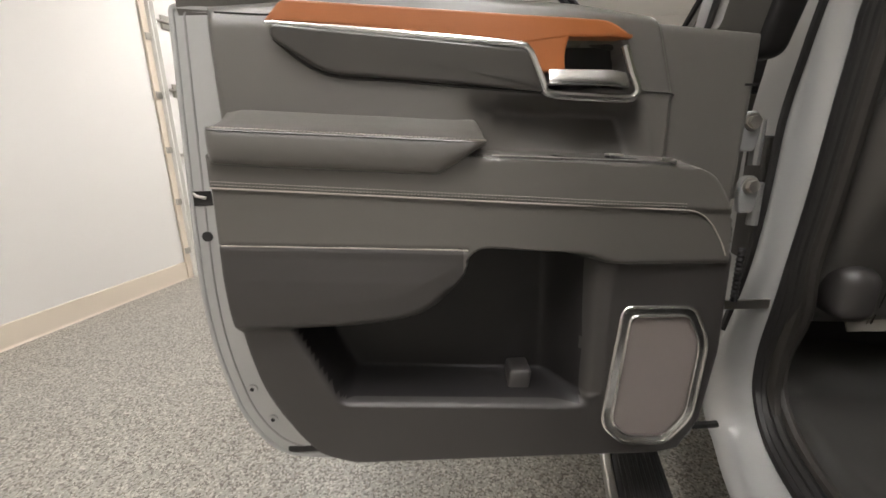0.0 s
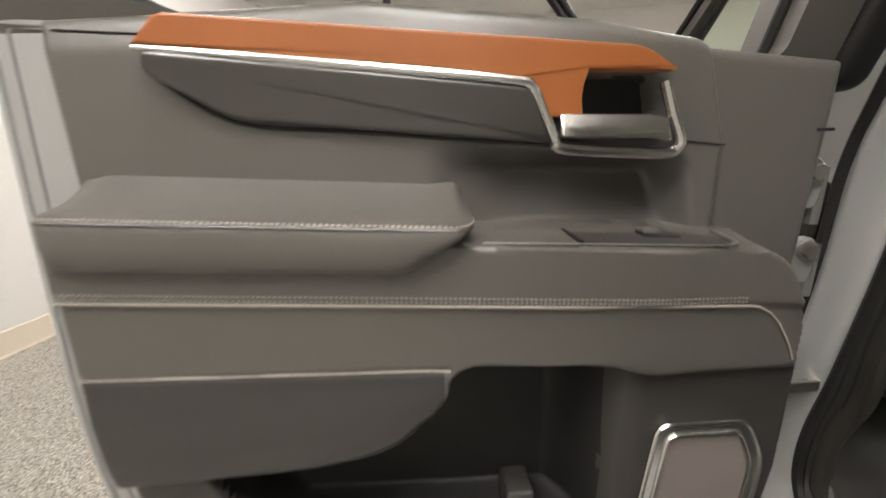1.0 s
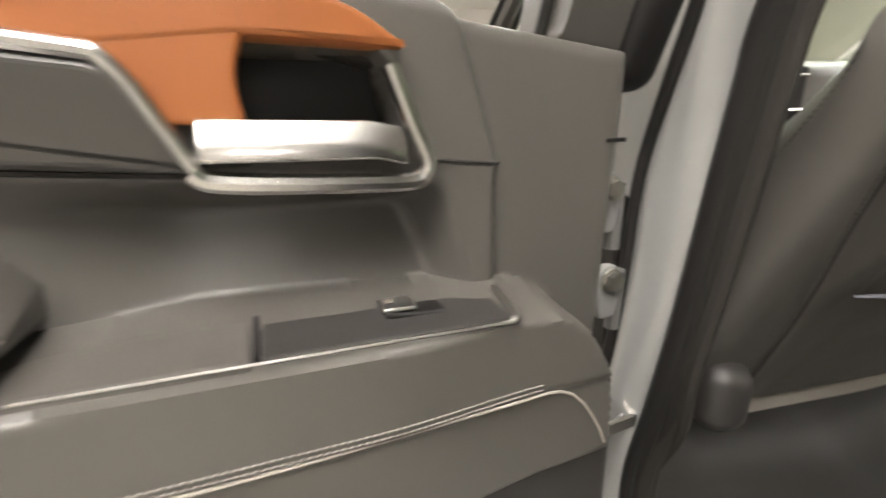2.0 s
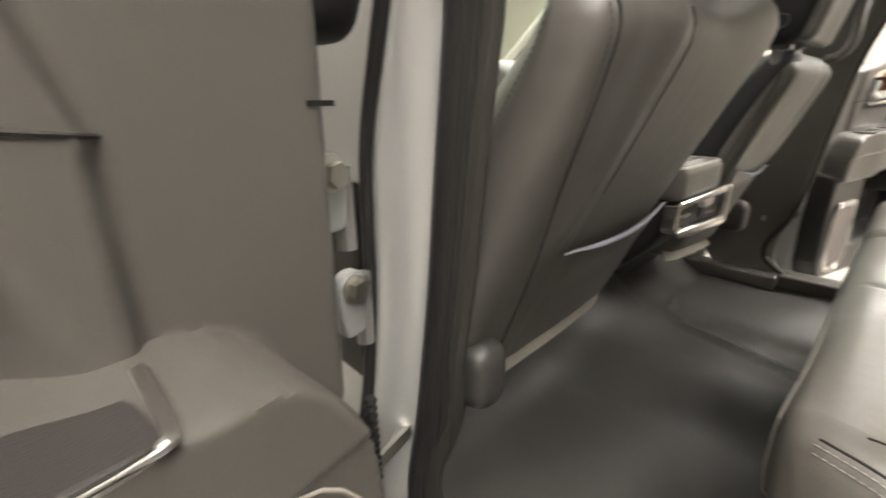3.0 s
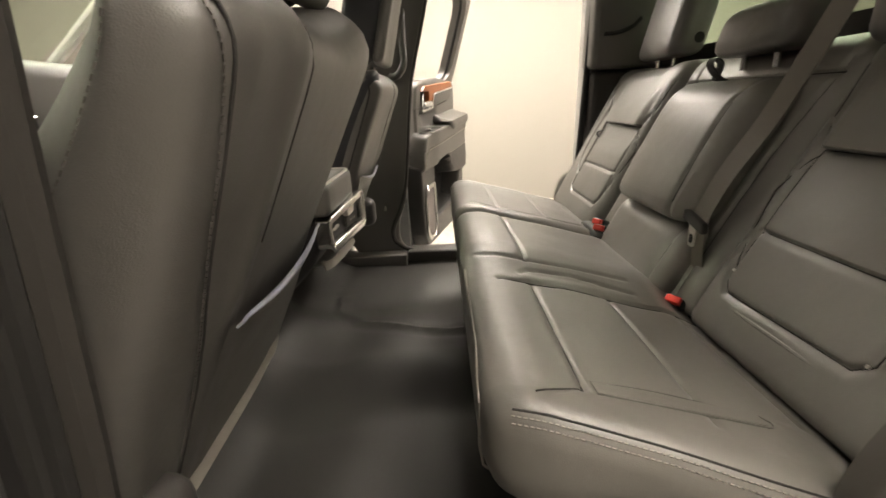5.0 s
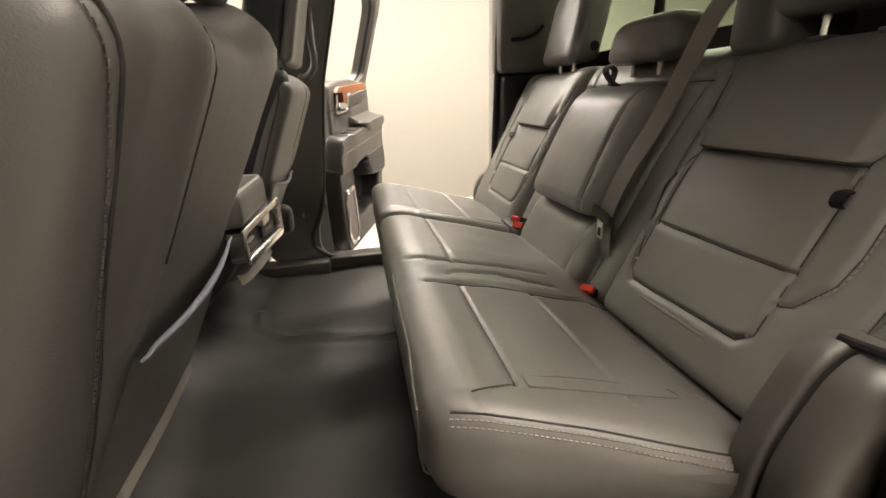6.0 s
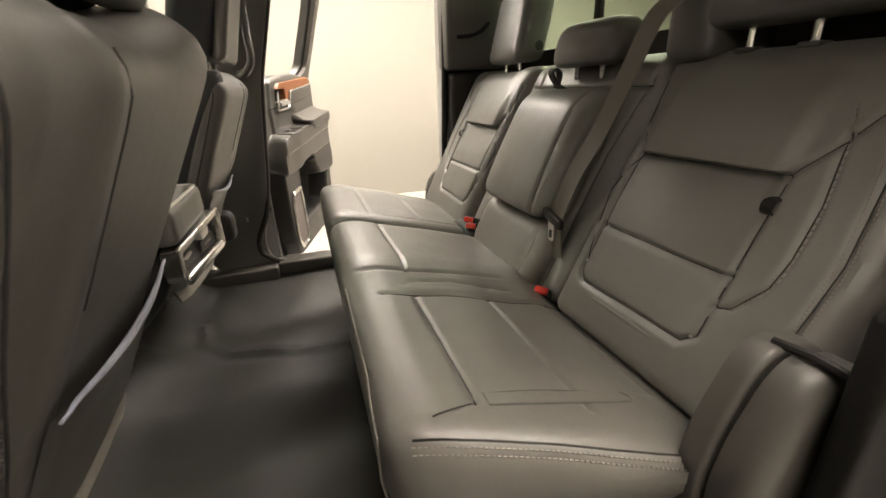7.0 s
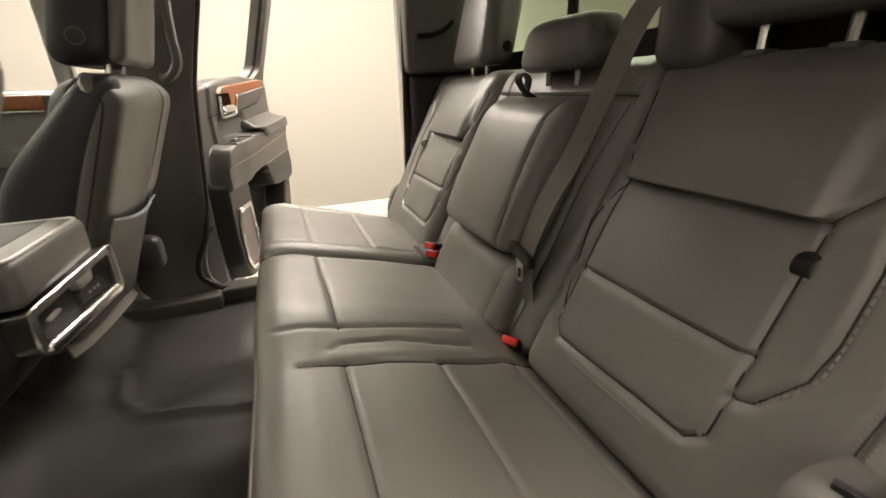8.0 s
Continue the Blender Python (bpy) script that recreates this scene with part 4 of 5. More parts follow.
part("body", rbox(-0.165, 0.065, -0.075, 0.75, FZ + 0.06, 0.995, 0.03, (1, 6, 12), lambda p: Vector((p.x, p.y + 0.26 * ease((0.93 - p.z) / 0.34) * ease((0.5 - p.y) / 0.5), p.z))), BLACK, con, "black console body")
part("armrest_lid", rbox(-0.190, 0.080, -0.118, 0.42, 0.992, 1.068, 0.018, (4, 4, 2)), TRIM, con, "padded console lid")
part("lid_rim", tube([(x, y, 1.066) for x, y in fillet([(-0.184, -0.110), (0.074, -0.110), (0.074, 0.40), (-0.184, 0.40)], 0.025)], 0.0035, 7, True), ALU, con, "thin bright rim")
# Black sheet on the solid lid stands in for the tray's shaded inside.
part("tray_shade_sheet", rbox(-0.172, 0.062, -0.070, 0.385, 1.064, 1.0692, 0.002), BLACK, con, "flat black sheet for the shaded inside of the tray")
part("tray_bridge", rbox(-0.165, 0.055, 0.03, 0.10, 1.066, 1.0725, 0.004, (2, 2, 1)), TRIM_LOW, con)
oc = fillet([(-0.182, 0.912, 0.02), (0.078, 0.905, 0.02), (0.078, 1.003, 0.012), (-0.182, 0.985, 0.012)], n=5)
ic = fillet([(-0.165, 0.928, 0.014), (0.064, 0.921, 0.014), (0.064, 0.988, 0.008), (-0.165, 0.972, 0.008)], n=5)
bz = frame_plate(oc, ic, CP, -0.02, 0.012)
tube([CP(a, b, 0.012) for a, b in oc], 0.004, 8, True, bz)
part("bezel", bz, CHROME, con, "satin chrome bezel")
part("lower_lip", rbox(-0.165, 0.066, 0.0, 0.018, 0.900, 0.924, 0.008, fn=lambda p: Vector(CP(p.x, p.z, p.y))), CHROME, con, "bright lower lip")
part("port_panel", plate(ic, CP, -0.015, -0.004), BLACK, con, "black socket panel")
part("bridge", plate(fillet([(-0.052, 0.988), (-0.045, 0.958), (0.0, 0.962), (0.008, 0.992)], 0.008), CP, -0.006, 0.010, 0.003), ALU, con, "satin bracket")
part("flap", plate(fillet([(-0.04, 0.928), (0.045, 0.926), (0.045, 0.956), (-0.04, 0.955)], 0.005), CP, -0.006, 0.002, 0.002), DARK, con, "socket flap")
part("slider", plate(fillet([(-0.125, 0.944), (-0.095, 0.948), (-0.095, 0.953), (-0.125, 0.949)], 0.001), CP, -0.004, 0.002), PIPING, con)
for x in (-0.012, 0.004, 0.018):
    part("icon_mark", plate([(x, 0.938), (x + 0.006, 0.938), (x + 0.006, 0.944), (x, 0.944)], CP, 0.002, 0.0027), THREAD, con, smooth=False)


# ---------------------------------------------------------------- rear doors
def poly_in(U, Z, pts):
    """How far points lie inside an outline (negative outside)."""
    d = np.full(U.shape, 9.0)
    inside = np.zeros(U.shape, bool)
    n = len(pts)
    for i in range(n):
        ax, az = pts[i - 1][:2]
        bx, bz = pts[i][:2]
        ex, ez = bx - ax, bz - az
        t = np.clip(((U - ax) * ex + (Z - az) * ez) / (ex * ex + ez * ez + 1e-12), 0, 1)
        d = np.minimum(d, np.hypot(U - ax - ex * t, Z - az - ez * t))
        cross = ((az > Z) != (bz > Z)) & (U < (bx - ax) * (Z - az) / (bz - az + 1e-12) + ax)
        inside ^= cross
    return np.where(inside, d, -d)


def step(d, w):
    t = np.clip(d / w + 0.5, 0, 1)
    return t * t * (3 - 2 * t)


def pipe_z(u):
    return 1.002 + (u - 0.25) * 0.0735


GRIP = fillet([(1.09, 1.125), (0.72, 1.108), (0.695, 1.090), (0.642, 1.113), (0.610, 1.1065), (0.31, 1.089, 0.02), (0.222, 1.079, 0.05), (0.168, 0.985, 0.05), (0.170, 0.90), (0.36, 0.905), (0.62, 0.930), (0.66, 0.87), (1.09, 0.88)], 0.01)
BULGE = fillet([(1.12, 0.966), (0.64, 0.945, 0.02), (0.628, 0.90, 0.04), (0.70, 0.815, 0.06), (0.82, 0.795, 0.05), (1.12, 0.79)], 0.03)
BIN = fillet([(0.965, 0.812, 0.02), (0.885, 0.638, 0.02), (0.398, 0.614, 0.015), (0.388, 0.925, 0.03), (0.62, 0.945, 0.02), (0.70, 0.86)], 0.02)
SCOOP = fillet([(0.377, 0.64, 0.02), (0.376, 0.917, 0.02), (0.46, 0.925), (0.46, 0.63)], 0.02)
CUP = fillet([(0.487, 1.286), (0.372, 1.282), (0.358, 1.212), (0.50, 1.212)], 0.012)
DISH = fillet([(0.80, 1.212), (0.33, 1.188), (0.290, 1.03), (0.80, 1.05)], 0.03)


def panel_height(U, Z):
    """The relief of the inner trim: how far it stands out of the door at each place."""
    H = np.full(U.shape, 0.124)
    fore = (U - 0.275) * 0.96 + (Z - 1.195) * -0.28          # ahead of the slanting edge
    H -= 0.012 * step(-np.where(Z > 1.19, fore, U - 0.276), 0.012)
    H += 0.010 * step(Z - 1.335 + 0.0 * U, 0.05) * -1
    dish = poly_in(U, Z, DISH)
    fall = np.clip((1.198 - 0.05 * (0.6 - U) - Z) / 0.095, 0, 1)
    H -= 0.068 * step(dish - 0.012, 0.040) * (1 - 0.50 * fall) * step(0.585 - U, 0.16)
    low = step(0.935 - Z + 0.02 * (U - 0.6), 0.03)
    H = H + (0.176 - H) * low
    g = poly_in(U, Z, GRIP)
    grip = 0.205 - 0.006 * step(pipe_z(U) - Z, 0.012) - 0.010 * step(0.34 - U, 0.16)
    H = np.where(g > -0.008, np.maximum(H, H + (grip - H) * step(g - 0.004, 0.012)), H)
    b = poly_in(U, Z, BULGE)
    H = np.where((b > -0.02) & (Z < 0.985), np.maximum(H, H + (0.197 + 0.006 * np.clip(b / 0.06, 0, 1) - H) * step(b - 0.012, 0.03)), H)
    well = step(poly_in(U, Z, BIN) - 0.008, 0.028) * step(U - 0.437, 0.085)
    hold = step(b - 0.004, 0.016)
    H = H + (0.062 - H) * well * (1 - hold)
    facet = step(poly_in(U, Z, SCOOP), 0.008) * (1 - well)
    H = H - facet * 0.30 * np.clip(U - 0.377, 0, 0.04)
    H = H - 0.05 * step(poly_in(U, Z, CUP), 0.008)
    H += -0.003 * np.exp(-((Z - 0.9445 - 0.047 * (U - 0.65)) / 0.003) ** 2) * (U > 0.64)
    return H


def panel_edges(z):
    """The hinge-side and latch-side limits of the trim at one height."""
    latch = np.mean([np.interp(z + d, [0.487, 0.505, 0.55, 0.60, 0.66, 0.73, 0.80, 0.90, 1.09, 1.355], [0.80, 0.925, 0.98, 1.015, 1.042, 1.058, 1.068, 1.072, 1.066, 1.064]) for d in np.linspace(-0.02, 0.02, 9)])
    hinge = np.interp(z, [0.487, 0.51, 0.60, 0.75, 0.90, 0.95, 1.0, 1.30], [0.30, 0.20, 0.165, 0.148, 0.150, 0.150, 0.13, 0.12])
    return hinge, latch


def top_edge(u):
    return np.interp(u, [0.10, 0.30, 0.325, 0.45, 0.72, 1.07], [1.292, 1.312, 1.324, 1.345, 1.366, 1.350])


def trim_panel():
    """The moulded inner trim as one relief surface with a turned edge."""
    nu, nz = 210, 260
    verts, faces = [], []
    t = np.linspace(0, 1, nu)
    s = np.linspace(0, 1, nz)
    rows_u, rows_z = [], []
    for k in range(nz):
        zz = 0.487 + (1.352 - 0.487) * (s[k] ** 1.12)
        a, b = panel_edges(zz)
        u = a + (b - a) * t
        tilt = (u - 0.62) * (0.049 * ease((zz - 0.50) / 0.09) + 0.0245 * ease((zz - 0.72) / 0.22))
        z = zz + tilt + (top_edge(u) - 1.352 - 0.0735 * (u - 0.62)) * max(0.0, (zz - 1.16) / 0.192) ** 1.5
        rows_u.append(u)
        rows_z.append(z)
    U, Z = np.array(rows_u), np.array(rows_z)
    H = panel_height(U, Z)
    edge = np.minimum(np.minimum(U - U[:, :1], U[:, -1:] - U), np.minimum(Z - Z[:1, :], Z[-1:, :] - Z))
    H = 0.1 + (H - 0.1) * np.sqrt(np.clip(1 - (1 - np.clip(edge / 0.016, 0, 1)) ** 2, 0, 1))
    for k in range(nz):
        for i in range(nu):
            verts.append((float(U[k, i]), float(H[k, i]), float(Z[k, i])))
    for k in range(nz - 1):
        for i in range(nu - 1):
            p = k * nu + i
            faces.append((p, p + 1, p + nu + 1, p + nu))
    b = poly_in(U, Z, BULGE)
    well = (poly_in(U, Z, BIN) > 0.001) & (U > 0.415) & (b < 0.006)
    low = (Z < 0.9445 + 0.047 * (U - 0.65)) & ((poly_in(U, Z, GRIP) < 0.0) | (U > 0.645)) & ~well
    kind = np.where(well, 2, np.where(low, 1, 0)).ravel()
    return verts, faces, kind


TRIM_MESH = trim_panel()


def trim_bm(kind):
    """One of the mouldings that make up the trim: 0 upper, 1 lower, 2 the bin."""
    bm = bmesh.new()
    vs = {}
    for f in TRIM_MESH[1]:
        if TRIM_MESH[2][f[0]] == kind:
            for i in f:
                if i not in vs:
                    vs[i] = bm.verts.new(TRIM_MESH[0][i])
            bm.faces.new([vs[i] for i in f])
    return bm


def on_panel(u, z, off=0.0):
    h = float(panel_height(np.array([[u]]), np.array([[z]]))[0, 0])
    return (u, h + off, z)


def rear_door(at, flip, label):
    """An open rear door. Local x runs from hinge to latch, local y out of its inner face, z up."""
    door = thing("rear_door", label, "truck door", "rear doors", at)
    kw = dict(flip=flip)

    def P(a, b, d):
        return (a, d, b)

    shell = fillet([(0.14, 0.47, 0.03), (0.93, 0.452, 0.05), (1.05, 0.465, 0.07), (1.115, 0.56, 0.08), (1.150, 0.72, 0.1), (1.156, 0.86, 0.1), (1.142, 1.10, 0.1), (1.125, 1.352, 0.01), (0.135, 1.285, 0.02)], n=6)
    sh = part("door_shell", plate(shell, P, -0.05, 0.050), PAINT, door, "silver painted door shell", **kw)
    rim = fillet([(0.17, 0.50, 0.03), (0.86, 0.53, 0.05), (0.95, 0.62, 0.07), (1.02, 0.72, 0.08), (1.045, 0.80, 0.1), (1.05, 0.86, 0.1), (1.05, 1.10, 0.1), (1.05, 1.335, 0.01), (0.17, 1.27, 0.02)], n=6)
    part("inner_flange", frame_plate(shell, rim, P, 0.046, 0.098), PAINT, sh, **kw)
    part("hem_edge", tube([(a, 0.097, b) for a, b in shell], 0.0055, 8, True), PAINT, sh, "folded painted hem", **kw)
    groove_line = fillet([(0.165, 0.485, 0.03), (0.92, 0.472, 0.05), (1.03, 0.484, 0.07), (1.092, 0.57, 0.08), (1.126, 0.72, 0.1), (1.132, 0.86, 0.1), (1.120, 1.10, 0.1), (1.105, 1.345, 0.01), (0.165, 1.275, 0.02)], n=6)
    part("sealer_bead", tube([(a, 0.0978, b) for a, b in groove_line], 0.0022, 6, True), HINGE, sh, "grey sealer bead", **kw)
    part("weather_strip", tube([(a, 0.085, b) for a, b in fillet([(0.05, 0.49, 0.03), (0.93, 0.478, 0.05), (1.03, 0.49, 0.07), (1.09, 0.575, 0.08), (1.122, 0.72, 0.1), (1.128, 0.86, 0.1), (1.118, 1.10)], n=4)[3:]], 0.008, 7), RUBBER, door, **kw)
    part("trim_panel", trim_bm(0), TRIM, door, "grey-brown moulded vinyl door trim", auto=60, **kw)
    part("lower_panel", trim_bm(1), TRIM_LOW, door, "darker moulded plastic lower panel", auto=60, **kw)
    # Same moulding as the panel, blackened for the shade inside the bin.
    part("bin_shade", trim_bm(2), BLACK, door, "door bin, blackened for the shade in its depth", auto=60, **kw)
    part("sill_cap", rbox(0.12, 1.05, -0.02, 0.10, 1.285, 1.335, 0.015, (10, 1, 1), lambda p: Vector((p.x, p.y, p.z + float(top_edge(p.x)) - 1.352 + 0.010))), DARK, door, **kw)

    # arm pad: a loft of sections, flat brow with stitching, slanting rounded nose
    def pad_brow(u):
        return 1.1262 + 0.068 * (u - 0.635)

    def pad_front(u):
        t = max(0.0, min(1.0, (u - 0.607) / 0.030))
        e = max(0.0, min(1.0, (1.046 - u) / 0.018))
        return 0.172 + 0.052 * math.sqrt(max(0.0, 1 - (1 - t) ** 2)) - 0.020 * (1 - math.sqrt(max(0.0, 1 - (1 - e) ** 2)))

    def pad_ring(u):
        zs, yf = pad_brow(u), pad_front(u)
        zb = min(1.074 + 0.068 * (u - 0.688) + max(0.0, 0.688 - u) * 0.66, zs - 0.006)
        t = ease((u - 0.600) / 0.024)
        zt = zs + (0.004 + 0.027 * t) - 0.006 * (1 - ease((1.046 - u) / 0.03))
        h = zs - zb
        ring = [(0.10, zb), (yf - 0.016, zb), (yf - 0.006, zb + 0.06 * h), (yf - 0.001, zb + 0.22 * h), (yf + 0.001, zb + 0.5 * h), (yf, zb + 0.8 * h), (yf - 0.002, zs - 0.03 * h), (yf - 0.006, zs + 0.0015)]
        for k in range(1, 7):
            q = k / 7
            ring.append((yf - 0.006 + (0.126 - yf + 0.006) * q, zs + 0.0015 + (zt - zs - 0.0015) * q - 0.005 * t * math.sin(math.pi * q)))
        return ring + [(0.128, zt), (0.118, zt + 0.004), (0.10, zt + 0.004)]

    us = [0.607 + 0.09 * (i / 22) ** 1.6 for i in range(22)] + [0.70 + 0.32 * i / 16 for i in range(16)] + [1.022 + 0.024 * i / 8 for i in range(9)]
    bm = bmesh.new()
    rows = [[bm.verts.new((u, y, z)) for y, z in pad_ring(u)] for u in us]
    for r0, r1 in zip(rows, rows[1:]):
        for k in range(len(r0)):
            bm.faces.new((r0[k - 1], r0[k], r1[k], r1[k - 1]))
    bm.faces.new(rows[0])
    bm.faces.new(rows[-1])
    part("arm_pad", bm, TRIM, door, "stitched leather arm pad", auto=50, **kw)
    brow_run = [(u, pad_front(u) - 0.0022, pad_brow(u) + 0.0012) for u in us if u < 1.04]
    part("pad_stitching", stitches(brow_run, 0.006, 0.0010), PIPING, door, "pale thread", **kw)
    part("pad_seam", tube([(u, pad_front(u) - 0.0005, pad_brow(u) - 0.0035) for u in us if 0.615 < u < 1.04], 0.0008, 5), SEAM, door, **kw)

    # piping and double seam over the grip
    pipe = smooth_path([on_panel(u, z, 0.0015) for u, z in [(1.055, pipe_z(1.055)), (0.9, pipe_z(0.9)), (0.7, pipe_z(0.7)), (0.5, pipe_z(0.5)), (0.33, pipe_z(0.33)), (0.262, pipe_z(0.262) - 0.0005)]], 6) + [Vector(on_panel(u, z, 0.002)) for u, z in [(0.248, 0.999), (0.232, 0.990), (0.217, 0.975), (0.204, 0.955), (0.194, 0.937), (0.187, 0.920)]]
    part("piping", tube(pipe, 0.0014, 6), PIPING, door, "pale piping", **kw)
    for dz in (0.0055, 0.0105):
        run = [on_panel(u, pipe_z(u) + dz, 0.0004) for u in [1.05 - 0.78 * i / 60 for i in range(61)]]
        part("seam_stitching", stitches(run, 0.0055, 0.0009), THREAD, door, "pale thread", **kw)
    part("lower_seam", tube([on_panel(u, 0.9445 + 0.047 * (u - 0.65), 0.0005) for u in [1.055 - 0.415 * i / 20 for i in range(21)]], 0.0014, 5), PIPING, door, "thin pale seam", **kw)
    part("fore_seam", tube([on_panel(0.34 - 0.072 * i / 8, 1.203 - 0.008 * i / 8, 0.0008) for i in range(9)], 0.0014, 5), SEAM, door, **kw)
    part("aft_seam", tube([on_panel(1.045 - 0.095 * i / 8, 1.337 - 0.006 * i / 8, 0.0008) for i in range(9)], 0.0014, 5), SEAM, door, **kw)
    part("notch", block(0.118, 0.142, 0.108, 0.1135, 1.2075, 1.2115), BLACK, door, **kw)

    # veneer, insert and handle
    part("insert", plate(fillet([(0.947, 1.312), (0.952, 1.292, 0.012), (0.871, 1.240, 0.02), (0.502, 1.203, 0.01), (0.535, 1.268, 0.012)], n=5), lambda a, b, d: (a, d + (0.24 * (b - 1.205 - 0.10 * (a - 0.5)) if d > 0.12 else 0.0), b), 0.105, 0.137, 0.006, seg=4), INSERT, door, "dark soft insert", smooth=False, **kw)
    gap = smooth_path([(0.951, 0.1255, 1.300), (0.945, 0.1255, 1.287), (0.871, 0.1255, 1.2385), (0.75, 0.1255, 1.2255), (0.60, 0.1255, 1.2105), (0.503, 0.1255, 1.2015)], 4)
    part("insert_gap", tube(gap, 0.0024, 6), SEAM, door, "dark gap under the insert", **kw)
    strip_out = fillet([(0.962, 1.3165, 0.008), (0.930, 1.349, 0.012), (0.40, 1.310, 0.02), (0.358, 1.283, 0.006), (0.470, 1.286, 0.004), (0.545, 1.277, 0.004)], 0.01, n=5)
    stem = fillet([(0.545, 1.283, 0.004), (0.464, 1.292, 0.004), (0.474, 1.262, 0.02), (0.470, 1.234, 0.006), (0.516, 1.234, 0.006)], 0.01, n=5)
    wood = plate(strip_out, P, 0.112, 0.141, 0.003, seg=2)
    plate(stem, P, 0.112, 0.1402, 0.003, bm=wood, seg=2)
    part("veneer_strip", wood, WOOD, door, "copper-brown veneer strip", **kw)
    line = smooth_path([(0.956, 0.143, 1.315), (0.85, 0.146, 1.3045), (0.70, 0.147, 1.290), (0.56, 0.148, 1.2755), (0.535, 0.147, 1.268), (0.518, 0.144, 1.238), (0.503, 0.142, 1.206)], 5)
    part("chrome_line", tube(line, [0.003 + 0.0025 * min(1, i / 6) for i in range(len(line))], 10), CHROME, door, "bright chrome trim line", **kw)
    grip = part("door_handle", rbox(0.366, 0.500, 0.122, 0.154, 1.209, 1.236, 0.0035, (6, 2, 2), lambda p: Vector((p.x, p.y - 0.010 * ease((p.z - 1.215) / 0.02), p.z + 0.03 * (p.x - 0.43) - 0.004 * ease((0.385 - p.x) / 0.015)))), CHROME, door, "chrome inner door handle", **kw)
    bez = smooth_path([(0.371, 0.135, 1.272), (0.357, 0.137, 1.232), (0.346, 0.138, 1.205), (0.350, 0.138, 1.193), (0.364, 0.138, 1.189), (0.43, 0.139, 1.1925), (0.492, 0.141, 1.1985), (0.506, 0.142, 1.206)], 5)
    part("handle_bezel", tube(bez, 0.0075, 10), CHROME, door, "chrome handle surround", **kw)
    # Black sheet on the recess floor deepens the shade behind the handle.
    part("cup_shade", block(0.365, 0.49, 0.0765, 0.080, 1.215, 1.28), BLACK, door, **kw)

    # switch tray
    top = fillet([(0.482, 0.070), (0.482, 0.193), (0.300, 0.196, 0.012), (0.288, 0.070)], 0.006)
    part("switch_tray", plate(top, lambda a, b, d: (a, b, d + 0.06 * (a - 0.30) * (1 if a > 0.3 else 0)), 1.060, 1.0845, 0.003), TRIM_LOW, door, "flat switch tray", **kw)
    shelf = fillet([(0.625, 0.080), (0.625, 0.196), (0.487, 0.196), (0.487, 0.070)], 0.004)
    part("grip_shelf", plate(shelf, lambda a, b, d: (a, b, d + 0.06 * (a - 0.30)), 1.060, 1.0850, 0.004), TRIM, door, "padded shelf ahead of the arm pad", **kw)
    part("tray_notch", block(0.4825, 0.4865, 0.130, 0.192, 1.075, 1.0975), BLACK, door, **kw)
    # Front run draws the light on the grip's edge; the corner is trim.
    rim = smooth_path([(0.60, 0.1955, 1.102), (0.45, 0.198, 1.0935), (0.32, 0.2005, 1.086), (0.303, 0.1985, 1.0855), (0.297, 0.190, 1.0855), (0.289, 0.155, 1.0855), (0.285, 0.135, 1.0855)], 5)
    part("tray_rim_glint", tube(rim, [0.0009] * 11 + [0.0012 + 0.0024 * min(1, (i + 1) / 6) for i in range(len(rim) - 11)], 8), ALU, door, "bright corner trim, running on as the grip edge's highlight", **kw)
    sw = part("window_switch", rbox(0.345, 0.395, 0.142, 0.166, 1.080, 1.0865, 0.003, (2, 2, 1), lambda p: Vector((p.x, p.y, p.z + 0.06 * (p.x - 0.30) + 0.004 * ease((p.x - 0.37) / 0.02)))), BLACK, door, "black window switch", **kw)
    part("switch_key", rbox(0.370, 0.396, 0.143, 0.165, 1.0865, 1.0900, 0.0015, fn=lambda p: Vector((p.x, p.y, p.z + 0.06 * (p.x - 0.30) + 0.003))), ALU, sw, "satin switch key", **kw)
    part("key_mark", block(0.386, 0.391, 0.148, 0.154, 1.0985, 1.0990), PIPING, sw, **kw)

    # loudspeaker
    so = fillet([(0.379, 0.575, 0.025), (0.333, 0.531, 0.02), (0.246, 0.527, 0.02), (0.197, 0.588, 0.03), (0.188, 0.752, 0.03), (0.222, 0.821, 0.02), (0.354, 0.824, 0.02)], n=5)
    si = fillet([(0.360, 0.582, 0.022), (0.328, 0.549, 0.015), (0.250, 0.545, 0.015), (0.212, 0.592, 0.025), (0.203, 0.747, 0.025), (0.231, 0.804, 0.015), (0.338, 0.806, 0.015)], n=5)
    spk = part("speaker", plate(si, P, 0.15, 0.1795, 0.004), GRILLE, door, "brown-grey speaker cloth", **kw)
    bz = frame_plate(so, si, P, 0.165, 0.182)
    tube([(a, 0.182, b) for a, b in so], 0.0035, 8, True, bz)
    tube([(a, 0.183, b) for a, b in si], 0.0028, 8, True, bz)
    part("bezel", bz, CHROME, spk, "chrome speaker surround", **kw)

    # bin floor lip, divider, reflector screws, latch
    part("bin_divider", rbox(0.505, 0.550, 0.066, 0.125, 0.600, 0.662, 0.006, (1, 2, 3), lambda p: Vector((p.x - 0.18 * (p.z - 0.65), p.y - 0.3 * max(0, p.z - 0.64), p.z))), TRIM_LOW, door, **kw)
    for a, b in ((1.088, 0.629), (1.054, 0.554)):
        sc = part("screw", disc((a, 0.100, b), (0, 1, 0), 0.010, 0.006), PAINT, door, **kw)
        part("screw_slot", disc((a, 0.1035, b), (0, 1, 0), 0.0045, 0.002, 6), BLACK, sc, **kw)
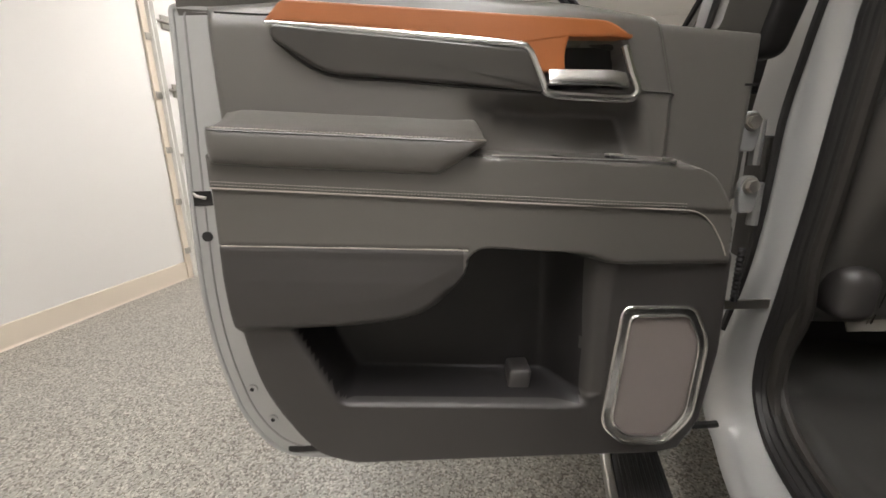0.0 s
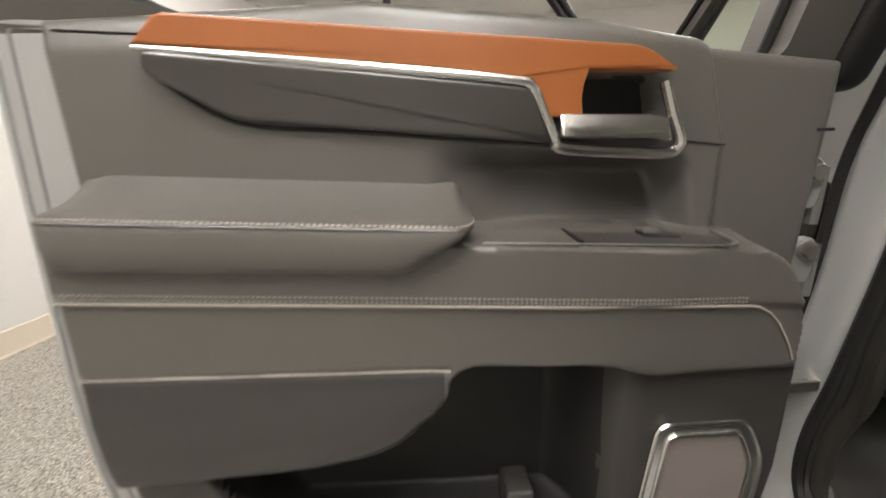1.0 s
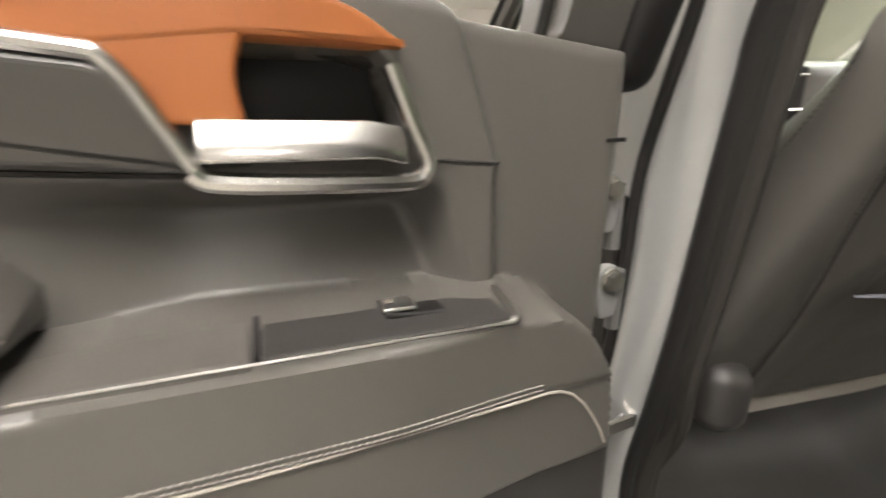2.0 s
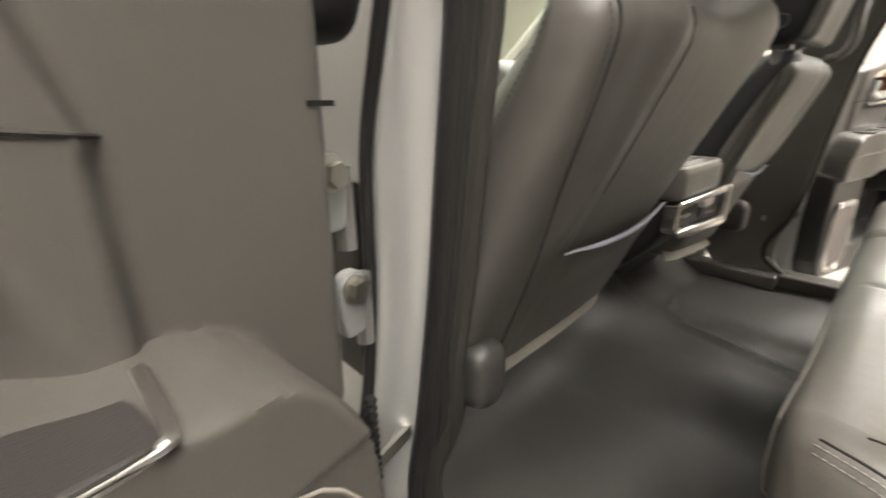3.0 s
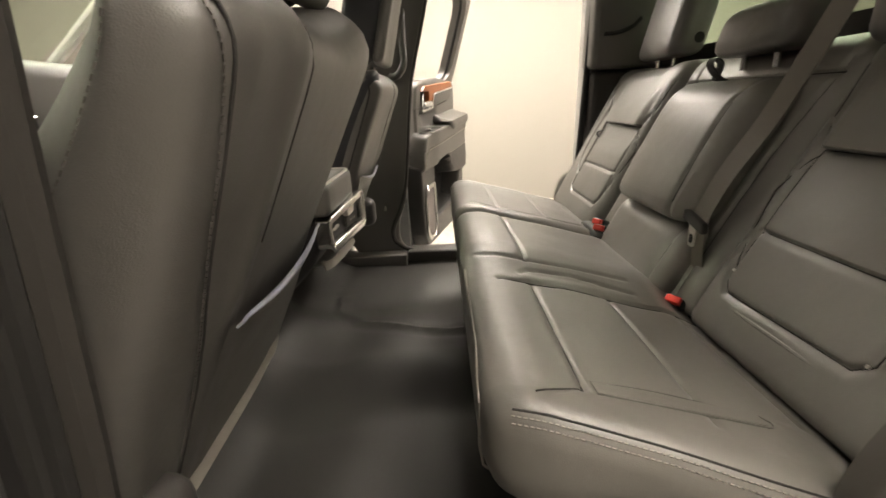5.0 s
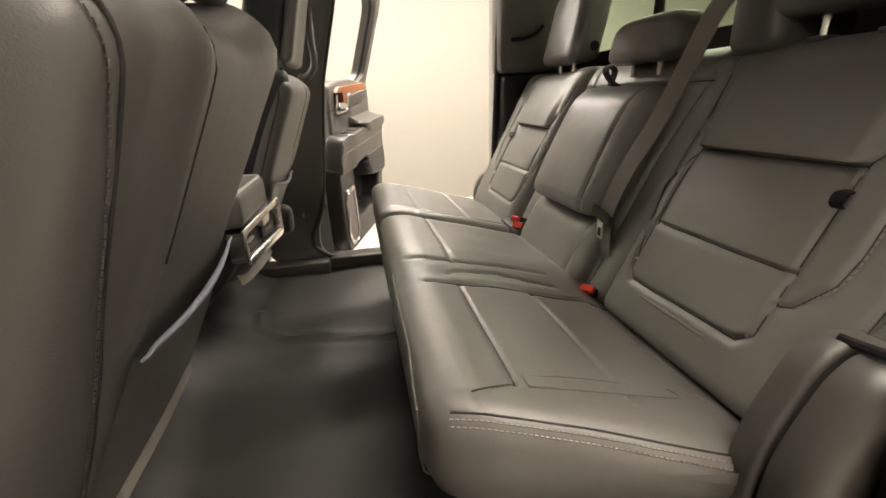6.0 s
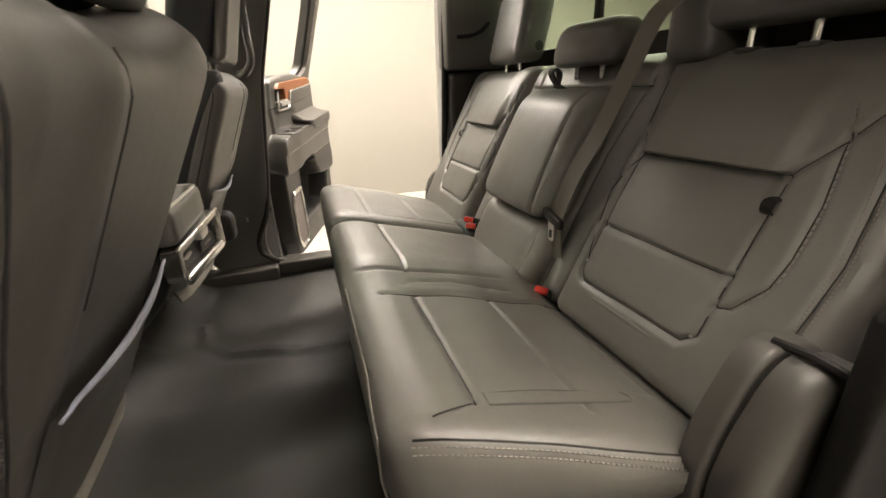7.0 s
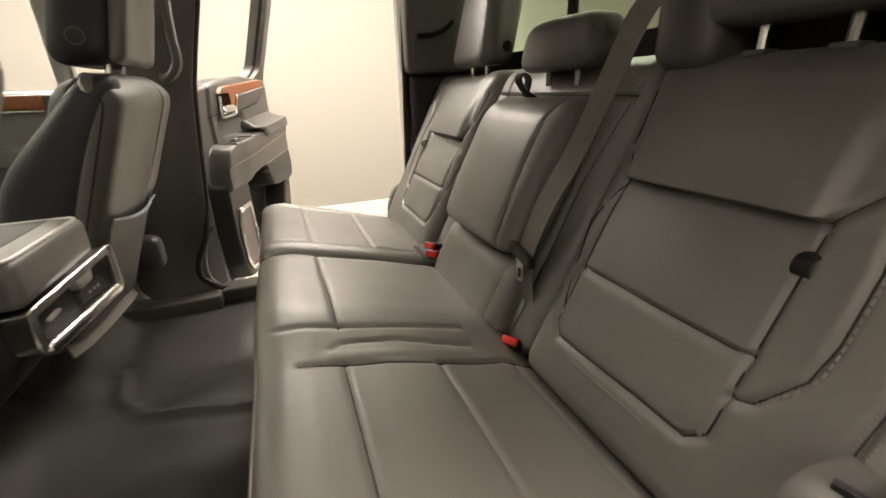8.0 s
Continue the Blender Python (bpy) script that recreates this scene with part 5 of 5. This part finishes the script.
    lat = part("latch", block(1.108, 1.1475, 0.045, 0.1005, 1.018, 1.045), BLACK, door, "black latch opening", **kw)
    part("latch_claw", tube([(1.118, 0.101, 1.032), (1.135, 0.101, 1.036), (1.143, 0.097, 1.044)], 0.003, 8), STEEL, lat, **kw)
    part("grommet", disc((1.128, 0.099, 0.959), (0, 1, 0.1), 0.0095, 0.006), BLACK, door, **kw)
    part("striker_plate", block(0.955, 1.03, 0.09, 0.101, 0.468, 0.482), BLACK, door, **kw)

    # window frame above the sill
    inner = fillet([(0.185, 1.30, 0.02), (0.165, 1.80, 0.04), (0.985, 1.80, 0.10), (1.03, 1.40, 0.06), (0.93, 1.35, 0.04)], n=6)
    outer = fillet([(0.11, 1.28, 0.02), (0.095, 1.86, 0.05), (1.045, 1.86, 0.12), (1.105, 1.40, 0.02), (1.118, 1.33, 0.02)], n=6)
    def P2(a, b, d):
        return (a, d + 0.34 * (b - 1.30), b)
    part("window_frame", frame_plate(outer, inner, P2, 0.0, 0.085), TRIM, door, "window frame", **kw)
    part("window_seal", tube([P2(a, b, 0.05) for a, b in inner], 0.009, 7, True), RUBBER, door, **kw)

    # hinges and the check strap
    for u, w, z in ((0.080, 0.060, 1.142), (0.060, 0.056, 1.018)):
        arm = plate(fillet([(u - 0.014, z - 0.050), (u + 0.014, z - 0.050), (u + 0.020, z - 0.020), (u + 0.020, z + 0.014), (u + 0.010, z + 0.026), (u - 0.010, z + 0.026), (u - 0.020, z + 0.012), (u - 0.020, z - 0.020)], 0.008), P, w - 0.012, w, 0.003)
        hg = part("hinge", arm, PAINT, door, "silver painted hinge", **kw)
        part("bolt", disc((u, w + 0.006, z + 0.006), (0, 1, 0), 0.0125, 0.014, 6), STEEL, hg, "zinc hinge bolt", **kw)
        part("washer", disc((u, w + 0.001, z + 0.006), (0, 1, 0), 0.0165, 0.005, 14), STEEL, hg, **kw)
        part("pin", tube([(u - 0.030, w - 0.018, z - 0.078), (u - 0.030, w - 0.018, z + 0.01)], 0.011, 10), HINGE, hg, **kw)
    part("leading_edge", rbox(0.085, 0.142, -0.04, 0.020, 0.50, 1.285, 0.012), PAINT, door, "painted leading edge of the door", **kw)
    part("seal_end", rbox(0.048, 0.108, 0.040, 0.098, 1.258, 1.80, 0.02, (1, 1, 6), lambda p: Vector((p.x - 0.06 * (p.z - 1.3), p.y + 0.34 * (p.z - 1.30), p.z))), BLACK, door, "black rubber seal end", **kw)
    part("wiring_boot", tube([(0.07, 0.075, 0.90 - 0.005 * i) for i in range(24)], [0.006 + 0.002 * (i % 2) for i in range(24)], 10), BLACK, door, "ribbed black wiring boot", **kw)
    part("check_strap", block(-0.03, 0.12, 0.045, 0.052, 0.755, 0.775), STEEL, door, "steel check strap", **kw)
    return door


def door_pose(x, y, angle):
    return pose(x, y, 0, 0, 0, angle)


rear_door(door_pose(-0.95, 0.0, 180 + 15.2), False, "open rear door, inner side in dark vinyl with veneer strip")
rear_door(door_pose(0.868, -0.060, -16.0), True, "open far rear door, inner side in dark vinyl")
